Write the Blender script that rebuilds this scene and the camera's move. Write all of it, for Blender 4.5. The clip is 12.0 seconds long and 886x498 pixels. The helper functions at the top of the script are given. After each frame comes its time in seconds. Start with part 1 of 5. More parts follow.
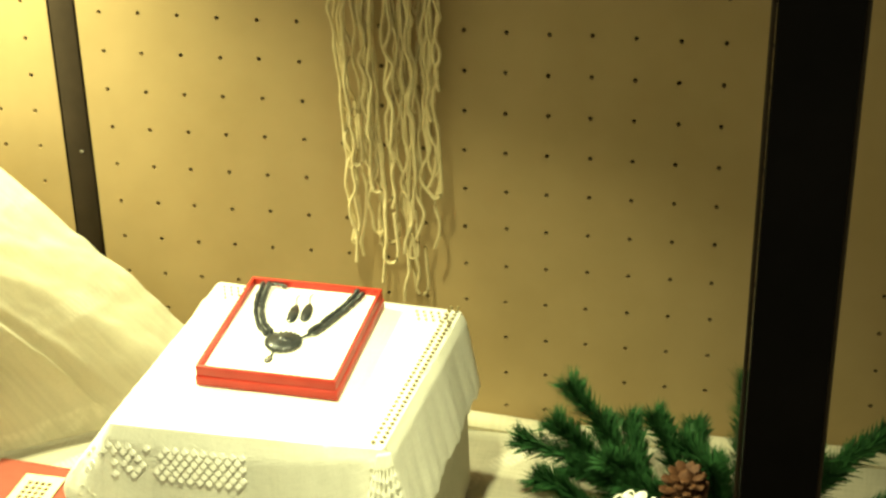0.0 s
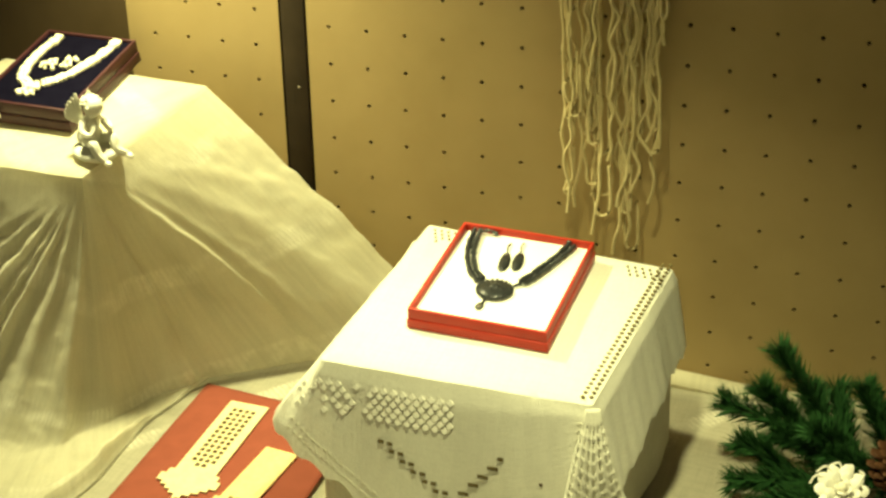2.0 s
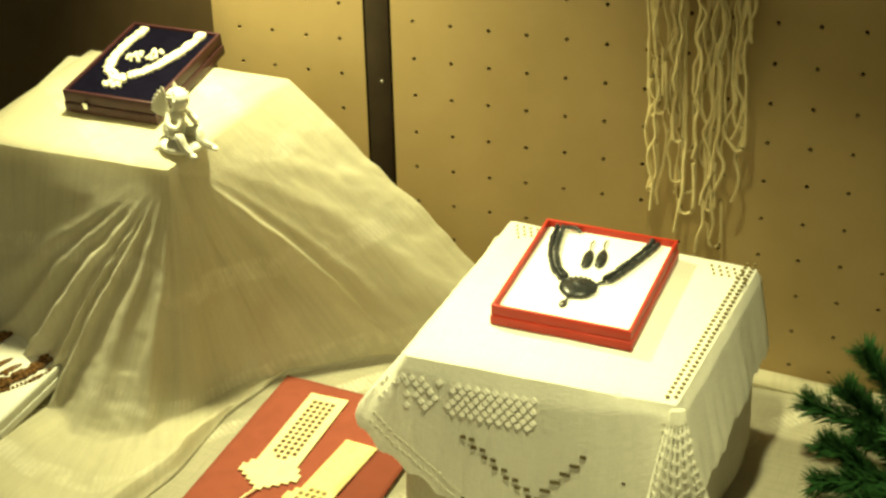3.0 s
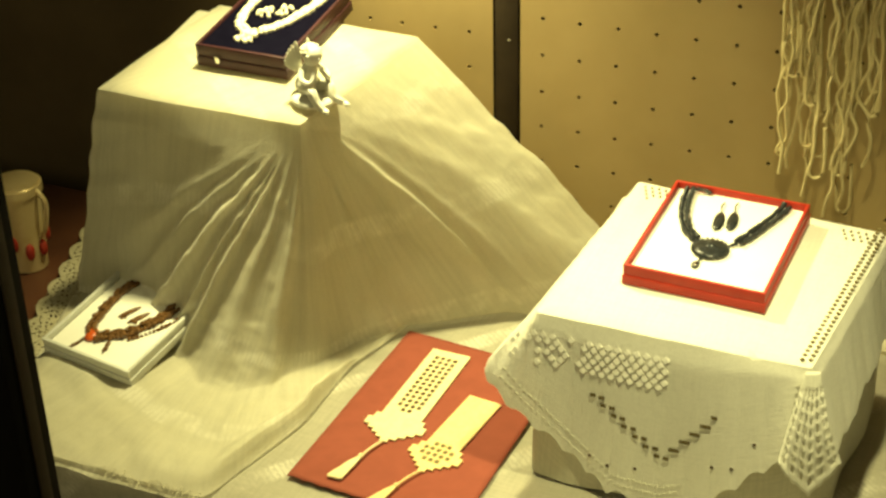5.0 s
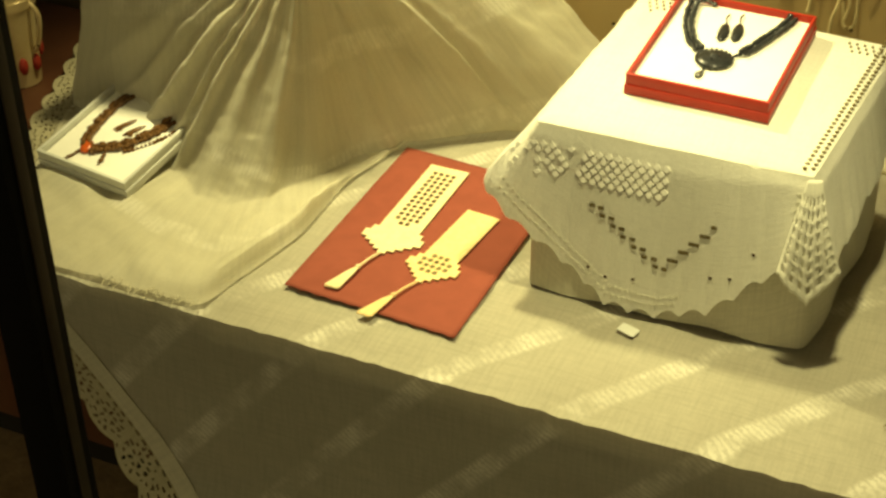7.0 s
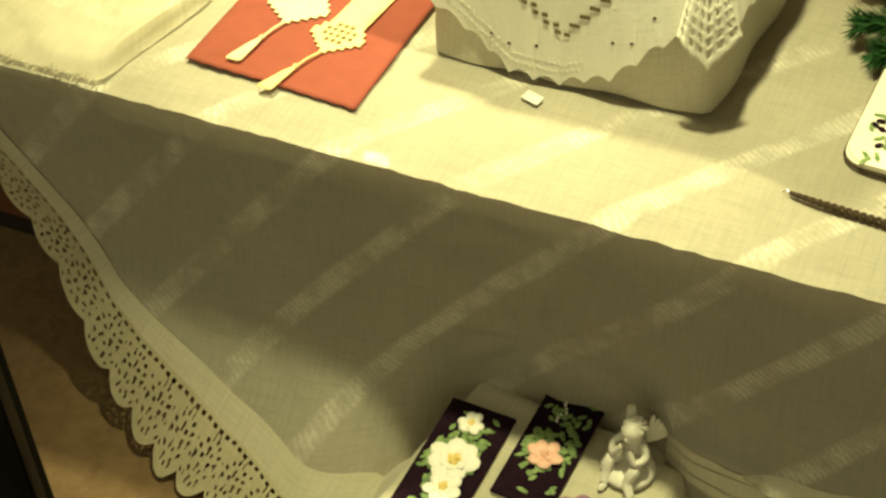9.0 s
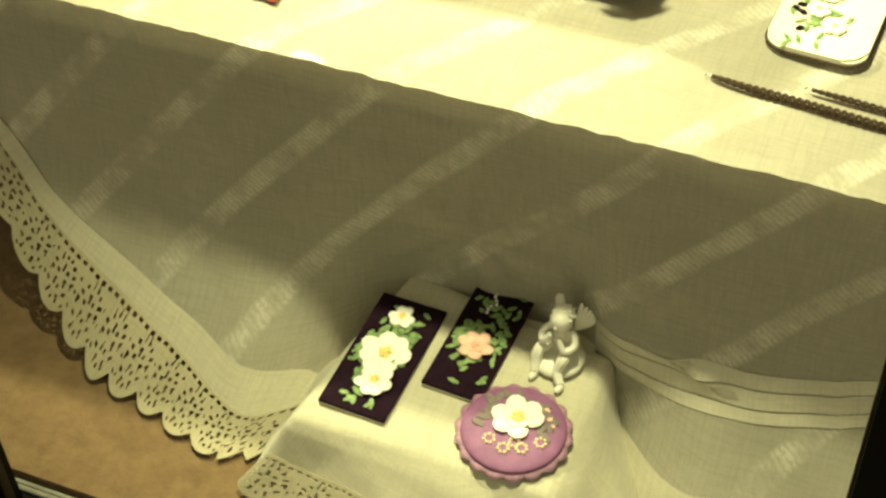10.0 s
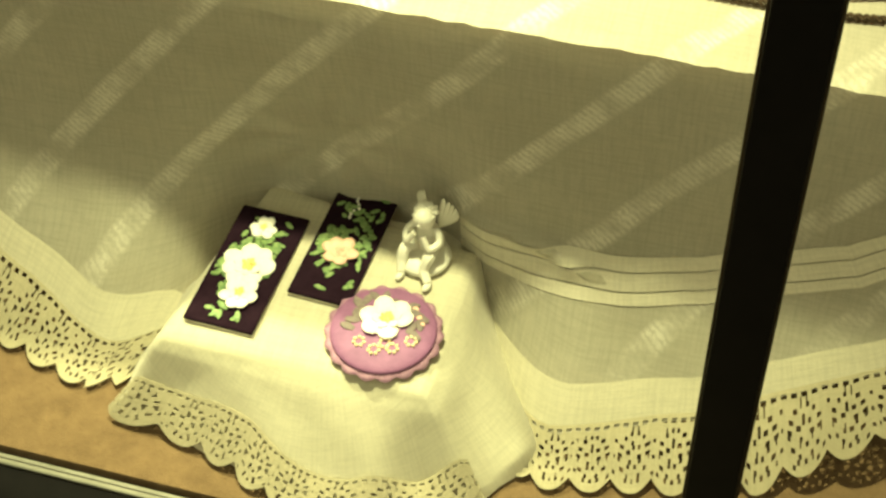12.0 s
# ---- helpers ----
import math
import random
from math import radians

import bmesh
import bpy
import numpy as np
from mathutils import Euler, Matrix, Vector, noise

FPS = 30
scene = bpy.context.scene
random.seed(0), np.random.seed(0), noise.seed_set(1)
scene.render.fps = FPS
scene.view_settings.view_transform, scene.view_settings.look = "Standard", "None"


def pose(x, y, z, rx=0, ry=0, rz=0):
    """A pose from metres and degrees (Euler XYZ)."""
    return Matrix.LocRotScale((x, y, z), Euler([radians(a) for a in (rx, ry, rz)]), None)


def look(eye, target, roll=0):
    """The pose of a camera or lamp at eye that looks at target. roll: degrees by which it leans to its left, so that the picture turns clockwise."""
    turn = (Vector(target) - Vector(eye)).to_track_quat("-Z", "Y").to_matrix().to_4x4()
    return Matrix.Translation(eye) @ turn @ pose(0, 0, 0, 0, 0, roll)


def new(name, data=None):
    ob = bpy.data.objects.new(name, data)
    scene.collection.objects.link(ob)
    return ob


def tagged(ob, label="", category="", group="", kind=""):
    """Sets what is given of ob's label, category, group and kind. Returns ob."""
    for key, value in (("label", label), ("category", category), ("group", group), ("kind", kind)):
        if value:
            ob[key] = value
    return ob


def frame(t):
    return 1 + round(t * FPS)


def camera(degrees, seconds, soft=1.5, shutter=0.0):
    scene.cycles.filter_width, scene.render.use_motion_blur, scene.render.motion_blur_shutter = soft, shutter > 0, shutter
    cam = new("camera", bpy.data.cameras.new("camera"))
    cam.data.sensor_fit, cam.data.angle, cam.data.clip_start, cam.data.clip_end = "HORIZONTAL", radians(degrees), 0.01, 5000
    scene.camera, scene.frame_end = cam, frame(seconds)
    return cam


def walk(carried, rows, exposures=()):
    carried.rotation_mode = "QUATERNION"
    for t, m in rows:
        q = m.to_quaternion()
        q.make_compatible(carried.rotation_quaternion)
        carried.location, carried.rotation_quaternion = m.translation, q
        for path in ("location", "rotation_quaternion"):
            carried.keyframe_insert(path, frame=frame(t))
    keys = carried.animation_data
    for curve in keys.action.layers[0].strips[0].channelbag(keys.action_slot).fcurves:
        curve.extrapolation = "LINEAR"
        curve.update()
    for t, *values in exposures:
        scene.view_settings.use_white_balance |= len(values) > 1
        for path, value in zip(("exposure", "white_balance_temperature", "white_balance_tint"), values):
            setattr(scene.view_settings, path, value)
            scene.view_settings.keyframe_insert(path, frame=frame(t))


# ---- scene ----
cam = camera(31.95, 12.0, soft=2.7)
ROWS = [
    (0.0, 0.8, -1.678, 1.599, 12.724, -25.808, -1.096),
    (0.5, 0.771, -1.668, 1.623, 14.553, -27.674, -1.066),
    (1.0, 0.77, -1.665, 1.61, 16.877, -27.66, -1.511),
    (1.5, 0.742, -1.677, 1.612, 17.799, -27.927, -0.811),
    (2.0, 0.738, -1.68, 1.612, 19.396, -28.106, -0.804),
    (2.5, 0.738, -1.682, 1.618, 21.126, -28.331, -1.403),
    (3.0, 0.713, -1.686, 1.621, 21.945, -28.508, -1.321),
    (3.2, 0.703, -1.681, 1.632, 22.335, -28.962, -1.398),
    (4.8, 0.657, -1.722, 1.627, 24.728, -29.443, -1.587),
    (5.0, 0.654, -1.726, 1.622, 24.902, -29.772, -1.539),
    (5.5, 0.647, -1.74, 1.605, 24.967, -30.751, -1.29),
    (6.0, 0.653, -1.741, 1.589, 25.176, -32.001, -1.157),
    (6.5, 0.658, -1.743, 1.575, 25.174, -33.351, -0.993),
    (7.0, 0.655, -1.743, 1.567, 24.787, -34.978, -0.855),
    (7.2, 0.654, -1.748, 1.565, 24.456, -35.664, -0.715),
    (8.8, 0.751, -1.647, 1.575, 26.837, -43.739, -3.446),
    (9.0, 0.76, -1.66, 1.561, 26.285, -44.034, -3.006),
    (9.5, 0.781, -1.67, 1.545, 25.262, -45.444, -2.805),
    (10.0, 0.79, -1.672, 1.536, 23.801, -46.952, -2.475),
    (10.5, 0.799, -1.673, 1.528, 22.314, -48.09, -2.203),
    (11.0, 0.809, -1.675, 1.512, 20.837, -48.576, -1.791),
    (11.5, 0.817, -1.673, 1.502, 19.33, -48.953, -1.505),
    (12.0, 0.824, -1.676, 1.492, 17.886, -49.407, -2.295),
]
EXPOSURES = [(0, 0.62, 6400, 6), (0.5, 0.18, 6600, 4), (1.0, -0.05, 6800, 4), (2.5, -0.18, 7000, 5), (5.0, -0.22, 7400, 8), (7.2, -0.40, 7550, 12), (8.8, 0.12, 7000, 12), (9.5, 0.60, 6450, 12), (10.5, 0.68, 6350, 8), (12, 1.15, 6600, 5)]
walk(cam, [(t, pose(x, y, z, 0, 0, yaw) @ pose(0, 0, 0, 90 + pitch, 0, 0) @ pose(0, 0, 0, 0, 0, roll)) for t, x, y, z, yaw, pitch, roll in ROWS], EXPOSURES)

# ---- light ----
world = bpy.data.worlds.new("dim_room")
scene.world = world
world.use_nodes = True
world.node_tree.nodes["Background"].inputs[0].default_value = (1.0, 0.94, 0.52, 1)
world.node_tree.nodes["Background"].inputs[1].default_value = 0.34


def lamp(x, y, z, tx, ty, tz, power, cone, radius=0.034):
    data = bpy.data.lights.new("display_spot", "SPOT")
    data.energy, data.color = power, (1.0, 0.98, 0.51)
    data.spot_size, data.spot_blend, data.shadow_soft_size = radians(cone), 1.0, radius
    ob = new("display_spot", data)
    ob.matrix_world = look((x, y, z), (tx, ty, tz))
    return tagged(ob, kind="structure")


lamp(0.38, -0.490, 1.56, 0.50, -0.50, 0.4, 64, 80)
lamp(-0.26, -0.140, 1.50, -0.02, -0.20, 0.5, 90, 90)


# ---- materials ----
def nodes_of(name):
    m = bpy.data.materials.new(name)
    m.use_nodes = True
    t = m.node_tree
    return m, t, t.nodes["Principled BSDF"]


def mix_of(t, fac, a, b):
    n = t.nodes.new("ShaderNodeMix")
    n.data_type = "RGBA"
    t.links.new(fac, n.inputs[0])
    for s, v in ((6, a), (7, b)):
        if isinstance(v, tuple):
            n.inputs[s].default_value = (*v, 1)
        else:
            t.links.new(v, n.inputs[s])
    return n.outputs[2]


def noise_of(t, scale, detail=4, rough=0.6, vec=None):
    n = t.nodes.new("ShaderNodeTexNoise")
    n.inputs["Scale"].default_value, n.inputs["Detail"].default_value, n.inputs["Roughness"].default_value = scale, detail, rough
    if vec is None:
        vec = t.nodes.new("ShaderNodeTexCoord").outputs["Object"]
    t.links.new(vec, n.inputs["Vector"])
    return n.outputs["Fac"]


def ramp_of(t, fac, lo, hi):
    n = t.nodes.new("ShaderNodeMapRange")
    n.inputs[1].default_value, n.inputs[2].default_value = lo, hi
    t.links.new(fac, n.inputs[0])
    return n.outputs[0]


def math_of(t, op, a, b=None):
    n = t.nodes.new("ShaderNodeMath")
    n.operation = op
    for i, v in ((0, a), (1, b)):
        if v is None:
            continue
        if isinstance(v, (int, float)):
            n.inputs[i].default_value = v
        else:
            t.links.new(v, n.inputs[i])
    return n.outputs[0]


def bump_of(t, p, fac, strength, dist):
    n = t.nodes.new("ShaderNodeBump")
    n.inputs["Strength"].default_value, n.inputs["Distance"].default_value = strength, dist
    t.links.new(fac, n.inputs["Height"])
    t.links.new(n.outputs[0], p.inputs["Normal"])


def plain(name, a, b, scale=60, rough=0.6, metal=0.0, bump=0.25, dist=0.0006, coat=0.0, fine=900, spec=0.3):
    m, t, p = nodes_of(name)
    big, small = noise_of(t, scale), noise_of(t, fine, 2)
    c = mix_of(t, ramp_of(t, big, 0.3, 0.7), a, b)
    t.links.new(c, p.inputs["Base Color"])
    p.inputs["Roughness"].default_value, p.inputs["Metallic"].default_value = rough, metal
    p.inputs["Coat Weight"].default_value, p.inputs["Specular IOR Level"].default_value = coat, spec
    bump_of(t, p, math_of(t, "ADD", small, math_of(t, "MULTIPLY", big, 2.0)), bump, dist)
    return m


def cloth(name, a, b, thread=1400, sheer=0.25, bands=None, wrinkle=0.5, streak=(260, 18, 0.35), open_weave=0.0):
    """Woven cotton: crossed threads, a little light through it, and drawn-thread bands laid along the cloth's own UV axes."""
    m, t, p = nodes_of(name)
    uv = t.nodes.new("ShaderNodeUVMap").outputs[0]
    sep = t.nodes.new("ShaderNodeSeparateXYZ")
    t.links.new(uv, sep.inputs[0])
    u, v = sep.outputs[0], sep.outputs[1]
    weave = math_of(t, "MULTIPLY", math_of(t, "SINE", math_of(t, "MULTIPLY", u, thread * 3.0)), math_of(t, "SINE", math_of(t, "MULTIPLY", v, thread * 3.0)))
    slub = noise_of(t, 320, 3, 0.7)
    big = noise_of(t, 9, 4)
    col = mix_of(t, ramp_of(t, big, 0.3, 0.7), a, b)
    col = mix_of(t, math_of(t, "MULTIPLY", ramp_of(t, slub, 0.45, 0.75), 0.25), col, tuple(x * 0.72 for x in a))
    height = math_of(t, "ADD", math_of(t, "MULTIPLY", weave, 0.3), slub)
    for su, sv in ((streak[0], streak[1]), (streak[1], streak[0])):
        cv = t.nodes.new("ShaderNodeCombineXYZ")
        t.links.new(math_of(t, "MULTIPLY", u, su), cv.inputs[0])
        t.links.new(math_of(t, "MULTIPLY", v, sv), cv.inputs[1])
        thread_n = noise_of(t, 1.0, 3, 0.65, cv.outputs[0])
        col = mix_of(t, math_of(t, "MULTIPLY", ramp_of(t, thread_n, 0.42, 0.72), streak[2]), col, tuple(x * 0.66 for x in a))
        height = math_of(t, "ADD", height, math_of(t, "MULTIPLY", thread_n, 1.6))
        if len(streak) > 3:
            break
    height = math_of(t, "ADD", height, math_of(t, "MULTIPLY", noise_of(t, 38, 3), 2.5 * wrinkle))
    w = None
    if bands:
        angle, gap, wide, phase = bands
        ca, sa = math.cos(radians(angle)), math.sin(radians(angle))
        across = math_of(t, "ADD", math_of(t, "ADD", math_of(t, "MULTIPLY", u, ca), math_of(t, "MULTIPLY", v, sa)), math_of(t, "MULTIPLY", noise_of(t, 4, 2), 0.012))
        along = math_of(t, "SUBTRACT", math_of(t, "MULTIPLY", v, ca), math_of(t, "MULTIPLY", u, sa))
        f = math_of(t, "FRACT", math_of(t, "DIVIDE", math_of(t, "ADD", across, phase), gap))
        d = math_of(t, "ABSOLUTE", math_of(t, "SUBTRACT", f, 0.5))
        band = ramp_of(t, d, wide / gap * 0.62, wide / gap * 0.38)
        core = ramp_of(t, d, wide / gap * 0.26, wide / gap * 0.14)
        stitch = math_of(t, "GREATER_THAN", math_of(t, "SINE", math_of(t, "ADD", math_of(t, "MULTIPLY", along, 900.0), math_of(t, "MULTIPLY", noise_of(t, 160, 2), 9.0))), -0.1)
        patch = ramp_of(t, noise_of(t, 22, 2), 0.38, 0.62)
        w = math_of(t, "MULTIPLY", math_of(t, "MULTIPLY", band, math_of(t, "ADD", math_of(t, "MULTIPLY", stitch, 0.42), 0.36)), math_of(t, "ADD", math_of(t, "MULTIPLY", patch, 0.88), 0.12))
        w = math_of(t, "MAXIMUM", w, math_of(t, "MULTIPLY", core, math_of(t, "MULTIPLY", patch, 0.5)))
        col = mix_of(t, math_of(t, "MULTIPLY", w, 0.75), col, (0.88, 0.84, 0.72))
        height = math_of(t, "ADD", height, math_of(t, "MULTIPLY", w, 0.9))
    t.links.new(col, p.inputs["Base Color"])
    p.inputs["Roughness"].default_value = 0.85
    p.inputs["Sheen Weight"].default_value = 0.21
    bump_of(t, p, height, 0.35, 0.0012)
    if sheer:
        tr = t.nodes.new("ShaderNodeBsdfTranslucent")
        t.links.new(col, tr.inputs[0])
        mx = t.nodes.new("ShaderNodeMixShader")
        mx.inputs[0].default_value = sheer
        out = t.nodes["Material Output"]
        t.links.new(p.outputs[0], mx.inputs[1])
        t.links.new(tr.outputs[0], mx.inputs[2])
        t.links.new(mx.outputs[0], out.inputs[0])
        if open_weave:
            clear = t.nodes.new("ShaderNodeBsdfTransparent")
            gap_mix = t.nodes.new("ShaderNodeMixShader")
            t.links.new(math_of(t, "MULTIPLY", math_of(t, "SUBTRACT", 1.0, w), open_weave), gap_mix.inputs[0])
            t.links.new(mx.outputs[0], gap_mix.inputs[1])
            t.links.new(clear.outputs[0], gap_mix.inputs[2])
            t.links.new(gap_mix.outputs[0], out.inputs[0])
    return m


COTTON = cloth("sheer_cotton", (0.60, 0.56, 0.43), (0.68, 0.64, 0.50), bands=(-38, 0.118, 0.026, 5.02), open_weave=0.24)
VOILE = cloth("cotton_voile", (0.80, 0.75, 0.57), (0.86, 0.81, 0.64), sheer=0.38, bands=(90, 0.158, 0.030, 4.66), wrinkle=1.5, streak=(120, 6, 0.30, 1), open_weave=0.20)
LINEN = cloth("white_linen", (0.80, 0.78, 0.68), (0.86, 0.84, 0.74), thread=1000, sheer=0.12, streak=(320, 30, 0.18))
DULL_LINEN = cloth("plain_linen", (0.64, 0.60, 0.46), (0.70, 0.65, 0.51), thread=900, sheer=0.1)
HEM = cloth("hem_cotton", (0.62, 0.58, 0.43), (0.69, 0.64, 0.48), sheer=0.15)
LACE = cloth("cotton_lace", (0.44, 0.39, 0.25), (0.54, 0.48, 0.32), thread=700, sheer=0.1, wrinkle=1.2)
# near-white colour stands in for light coming through the lace openings
LIT_OPENING = plain("lit_opening_white", (0.86, 0.84, 0.74), (0.90, 0.88, 0.80), 90, 0.4)
WHITE_LACE = cloth("white_lace", (0.80, 0.78, 0.66), (0.86, 0.84, 0.72), thread=700, sheer=0.1, wrinkle=1.2)
PEG = plain("pegboard", (0.34, 0.242, 0.110), (0.41, 0.297, 0.144), 5, 0.62, bump=0.15)
DIM_BOARD = plain("dim_board", (0.085, 0.055, 0.026), (0.12, 0.08, 0.04), 6, 0.6)
# near-black colour puts in the darkness inside holes and under the table panel
GAP_DARK = plain("backing", (0.012, 0.009, 0.006), (0.02, 0.014, 0.01), 8, 0.9)
UPRIGHT = plain("upright", (0.030, 0.021, 0.013), (0.045, 0.031, 0.019), 20, 0.6, spec=0.15)
FRAME = plain("black_frame", (0.003, 0.0025, 0.0025), (0.005, 0.004, 0.004), 30, 0.6, bump=0.1, spec=0.05)
ALU = plain("aluminium", (0.14, 0.135, 0.11), (0.20, 0.19, 0.16), 40, 0.6, 1.0)
FLOOR = plain("tan_carpet", (0.15, 0.094, 0.047), (0.215, 0.138, 0.070), 45, 0.95, bump=0.8, dist=0.002, fine=420)
WOOD = plain("red_brown_wood", (0.085, 0.030, 0.016), (0.13, 0.05, 0.025), 14, 0.45, coat=0.15)
RED = plain("red_card", (0.36, 0.022, 0.012), (0.42, 0.030, 0.016), 30, 0.45, bump=0.1)
PAD = plain("white_pad", (0.86, 0.84, 0.76), (0.90, 0.88, 0.80), 30, 0.8)
JET = plain("black_beads", (0.012, 0.013, 0.014), (0.03, 0.032, 0.034), 300, 0.22, coat=0.3)
SILVER = plain("silver", (0.75, 0.73, 0.68), (0.85, 0.83, 0.78), 100, 0.2, 1.0)
VELVET = plain("navy_velvet", (0.0025, 0.002, 0.007), (0.004, 0.0035, 0.010), 60, 0.95, spec=0.03)
PLUM = plain("plum_leatherette", (0.045, 0.014, 0.018), (0.065, 0.022, 0.026), 40, 0.4)
IVORY = plain("ivory_beads", (0.78, 0.72, 0.52), (0.86, 0.80, 0.62), 300, 0.3, coat=0.4)
PORCELAIN = plain("bisque", (0.68, 0.66, 0.56), (0.76, 0.74, 0.64), 60, 0.45, bump=0.2)
WHITE_CARD = plain("white_card", (0.60, 0.60, 0.54), (0.68, 0.68, 0.62), 60, 0.35)
AMBER = plain("brown_beads", (0.075, 0.036, 0.014), (0.24, 0.12, 0.045), 260, 0.25, coat=0.4)
CARNELIAN = plain("orange_stone", (0.50, 0.075, 0.015), (0.62, 0.12, 0.03), 160, 0.2, coat=0.5)
BRICK_PAPER = plain("brick_red_paper", (0.235, 0.058, 0.038), (0.27, 0.068, 0.045), 40, 0.8, bump=0.12, spec=0.15)
AIDA = plain("cream_aida", (0.74, 0.62, 0.36), (0.82, 0.70, 0.44), 120, 0.85, bump=0.6, dist=0.001)
AIDA_PEACH = plain("peach_aida", (0.76, 0.55, 0.26), (0.82, 0.62, 0.32), 120, 0.85, bump=0.6, dist=0.001)
BROWN_THREAD = plain("brown_thread", (0.06, 0.035, 0.016), (0.10, 0.06, 0.028), 200, 0.8)
OLIVE_THREAD = plain("olive_thread", (0.13, 0.10, 0.045), (0.18, 0.14, 0.06), 200, 0.8)
BLACK_FELT = plain("aubergine_cloth", (0.012, 0.005, 0.010), (0.020, 0.009, 0.016), 80, 0.95, bump=0.5, spec=0.05)
LEAF = plain("green_ribbon", (0.06, 0.14, 0.04), (0.30, 0.40, 0.16), 220, 0.55)
PETAL = plain("white_ribbon", (0.82, 0.80, 0.70), (0.88, 0.86, 0.78), 200, 0.5)
PINK = plain("pink_ribbon", (0.78, 0.42, 0.32), (0.84, 0.56, 0.44), 200, 0.5)
GOLD = plain("yellow_thread", (0.82, 0.62, 0.20), (0.88, 0.72, 0.30), 300, 0.6)
MAUVE = plain("mauve_satin", (0.21, 0.082, 0.185), (0.30, 0.125, 0.255), 50, 0.6, bump=0.5)
MAUVE_LACE = plain("mauve_lace", (0.36, 0.18, 0.29), (0.46, 0.27, 0.36), 200, 0.8)
TAUPE = plain("taupe_ribbon", (0.15, 0.12, 0.12), (0.24, 0.19, 0.17), 200, 0.6)
NEEDLE = plain("pine_needles", (0.014, 0.060, 0.018), (0.040, 0.125, 0.034), 130, 0.55)
TWIG = plain("twig", (0.10, 0.055, 0.025), (0.15, 0.085, 0.04), 90, 0.9)
CONE = plain("pine_cone", (0.055, 0.022, 0.010), (0.12, 0.050, 0.020), 120, 0.7)
YARN = plain("ecru_yarn", (0.58, 0.47, 0.25), (0.70, 0.59, 0.34), 60, 0.95, bump=0.8, dist=0.001)
CREAM_FELT = plain("cream_cloth", (0.78, 0.74, 0.58), (0.84, 0.80, 0.64), 60, 0.85)
CORD = plain("dark_cord", (0.035, 0.022, 0.012), (0.06, 0.038, 0.02), 200, 0.6)
TIN = plain("printed_tin", (0.62, 0.46, 0.22), (0.74, 0.58, 0.32), 30, 0.3, 0.2)
TIN_RED = plain("red_print", (0.35, 0.03, 0.02), (0.42, 0.05, 0.03), 60, 0.4)
PLASTER = plain("room_paint", (0.20, 0.17, 0.12), (0.25, 0.21, 0.15), 3, 0.9)


# ---- builders ----
def finish(name, bm, material, parent=None, label="", smooth=True):
    me = bpy.data.meshes.new(name)
    bm.to_mesh(me)
    bm.free()
    me.materials.append(material)
    if smooth:
        for p in me.polygons:
            p.use_smooth = True
        me.set_sharp_from_angle(angle=radians(40))
    ob = new(name, me)
    if parent:
        ob.parent = parent
    if label:
        ob["label"] = label
    return ob


part = finish


def thing(name, m, label, category, group=""):
    ob = new(name)
    ob.empty_display_size = 0.02
    ob.matrix_basis = m
    return tagged(ob, label, category, group)


def block(bm, x0, y0, z0, x1, y1, z1, bevel=0.0, seg=2):
    r = bmesh.ops.create_cube(bm, size=1.0, matrix=Matrix.LocRotScale(((x0 + x1) / 2, (y0 + y1) / 2, (z0 + z1) / 2), None, (x1 - x0, y1 - y0, z1 - z0)))
    if bevel:
        edges = list({e for v in r["verts"] for e in v.link_edges})
        bmesh.ops.bevel(bm, geom=edges, offset=bevel, segments=seg, affect="EDGES", profile=0.5)
    return bm


def box(x0, y0, z0, x1, y1, z1, bevel=0.0, seg=2):
    return block(bmesh.new(), x0, y0, z0, x1, y1, z1, bevel, seg)


def ball(bm, c, r, rot=None, sub=2):
    if isinstance(r, (int, float)):
        r = (r, r, r)
    q = Euler([radians(a) for a in rot]) if rot else None
    bmesh.ops.create_icosphere(bm, subdivisions=sub, radius=1.0, matrix=Matrix.LocRotScale(c, q, r))


def sheet_grid(nu, nv, fn, wrap=False):
    """A surface from fn(i, j) -> (place, uv), as a bmesh with a UV layer."""
    bm = bmesh.new()
    uvl = bm.loops.layers.uv.new("UVMap")
    rows, uvs = [], {}
    for j in range(nv + 1):
        row = []
        for i in range(nu + (0 if wrap else 1)):
            p, uv = fn(i / nu, j / nv)
            v = bm.verts.new(p)
            uvs[v] = uv
            row.append(v)
        rows.append(row)
    n = len(rows[0])
    for j in range(nv):
        for i in range(nu):
            q = (rows[j][i], rows[j][(i + 1) % n], rows[j + 1][(i + 1) % n], rows[j + 1][i])
            f = bm.faces.new(q)
            for l in f.loops:
                l[uvl].uv = uvs[l.vert]
    return bm


def tube(bm, pts, radius, sides=6, taper=1.0):
    """A round strand along points, closed at its ends."""
    pts = [Vector(p) for p in pts]
    prev, n = None, len(pts)
    for k, p in enumerate(pts):
        d = (pts[min(k + 1, n - 1)] - pts[max(k - 1, 0)]).normalized()
        a = d.cross(Vector((0, 0, 1)) if abs(d.z) < 0.9 else Vector((1, 0, 0))).normalized()
        b = d.cross(a)
        r = radius * (1 + (taper - 1) * k / max(n - 1, 1))
        ring = [bm.verts.new(p + (a * math.cos(6.2832 * s / sides) + b * math.sin(6.2832 * s / sides)) * r) for s in range(sides)]
        if prev:
            for s in range(sides):
                bm.faces.new((prev[s], prev[(s + 1) % sides], ring[(s + 1) % sides], ring[s]))
        else:
            bm.faces.new(ring[::-1])
        prev = ring
    bm.faces.new(prev)


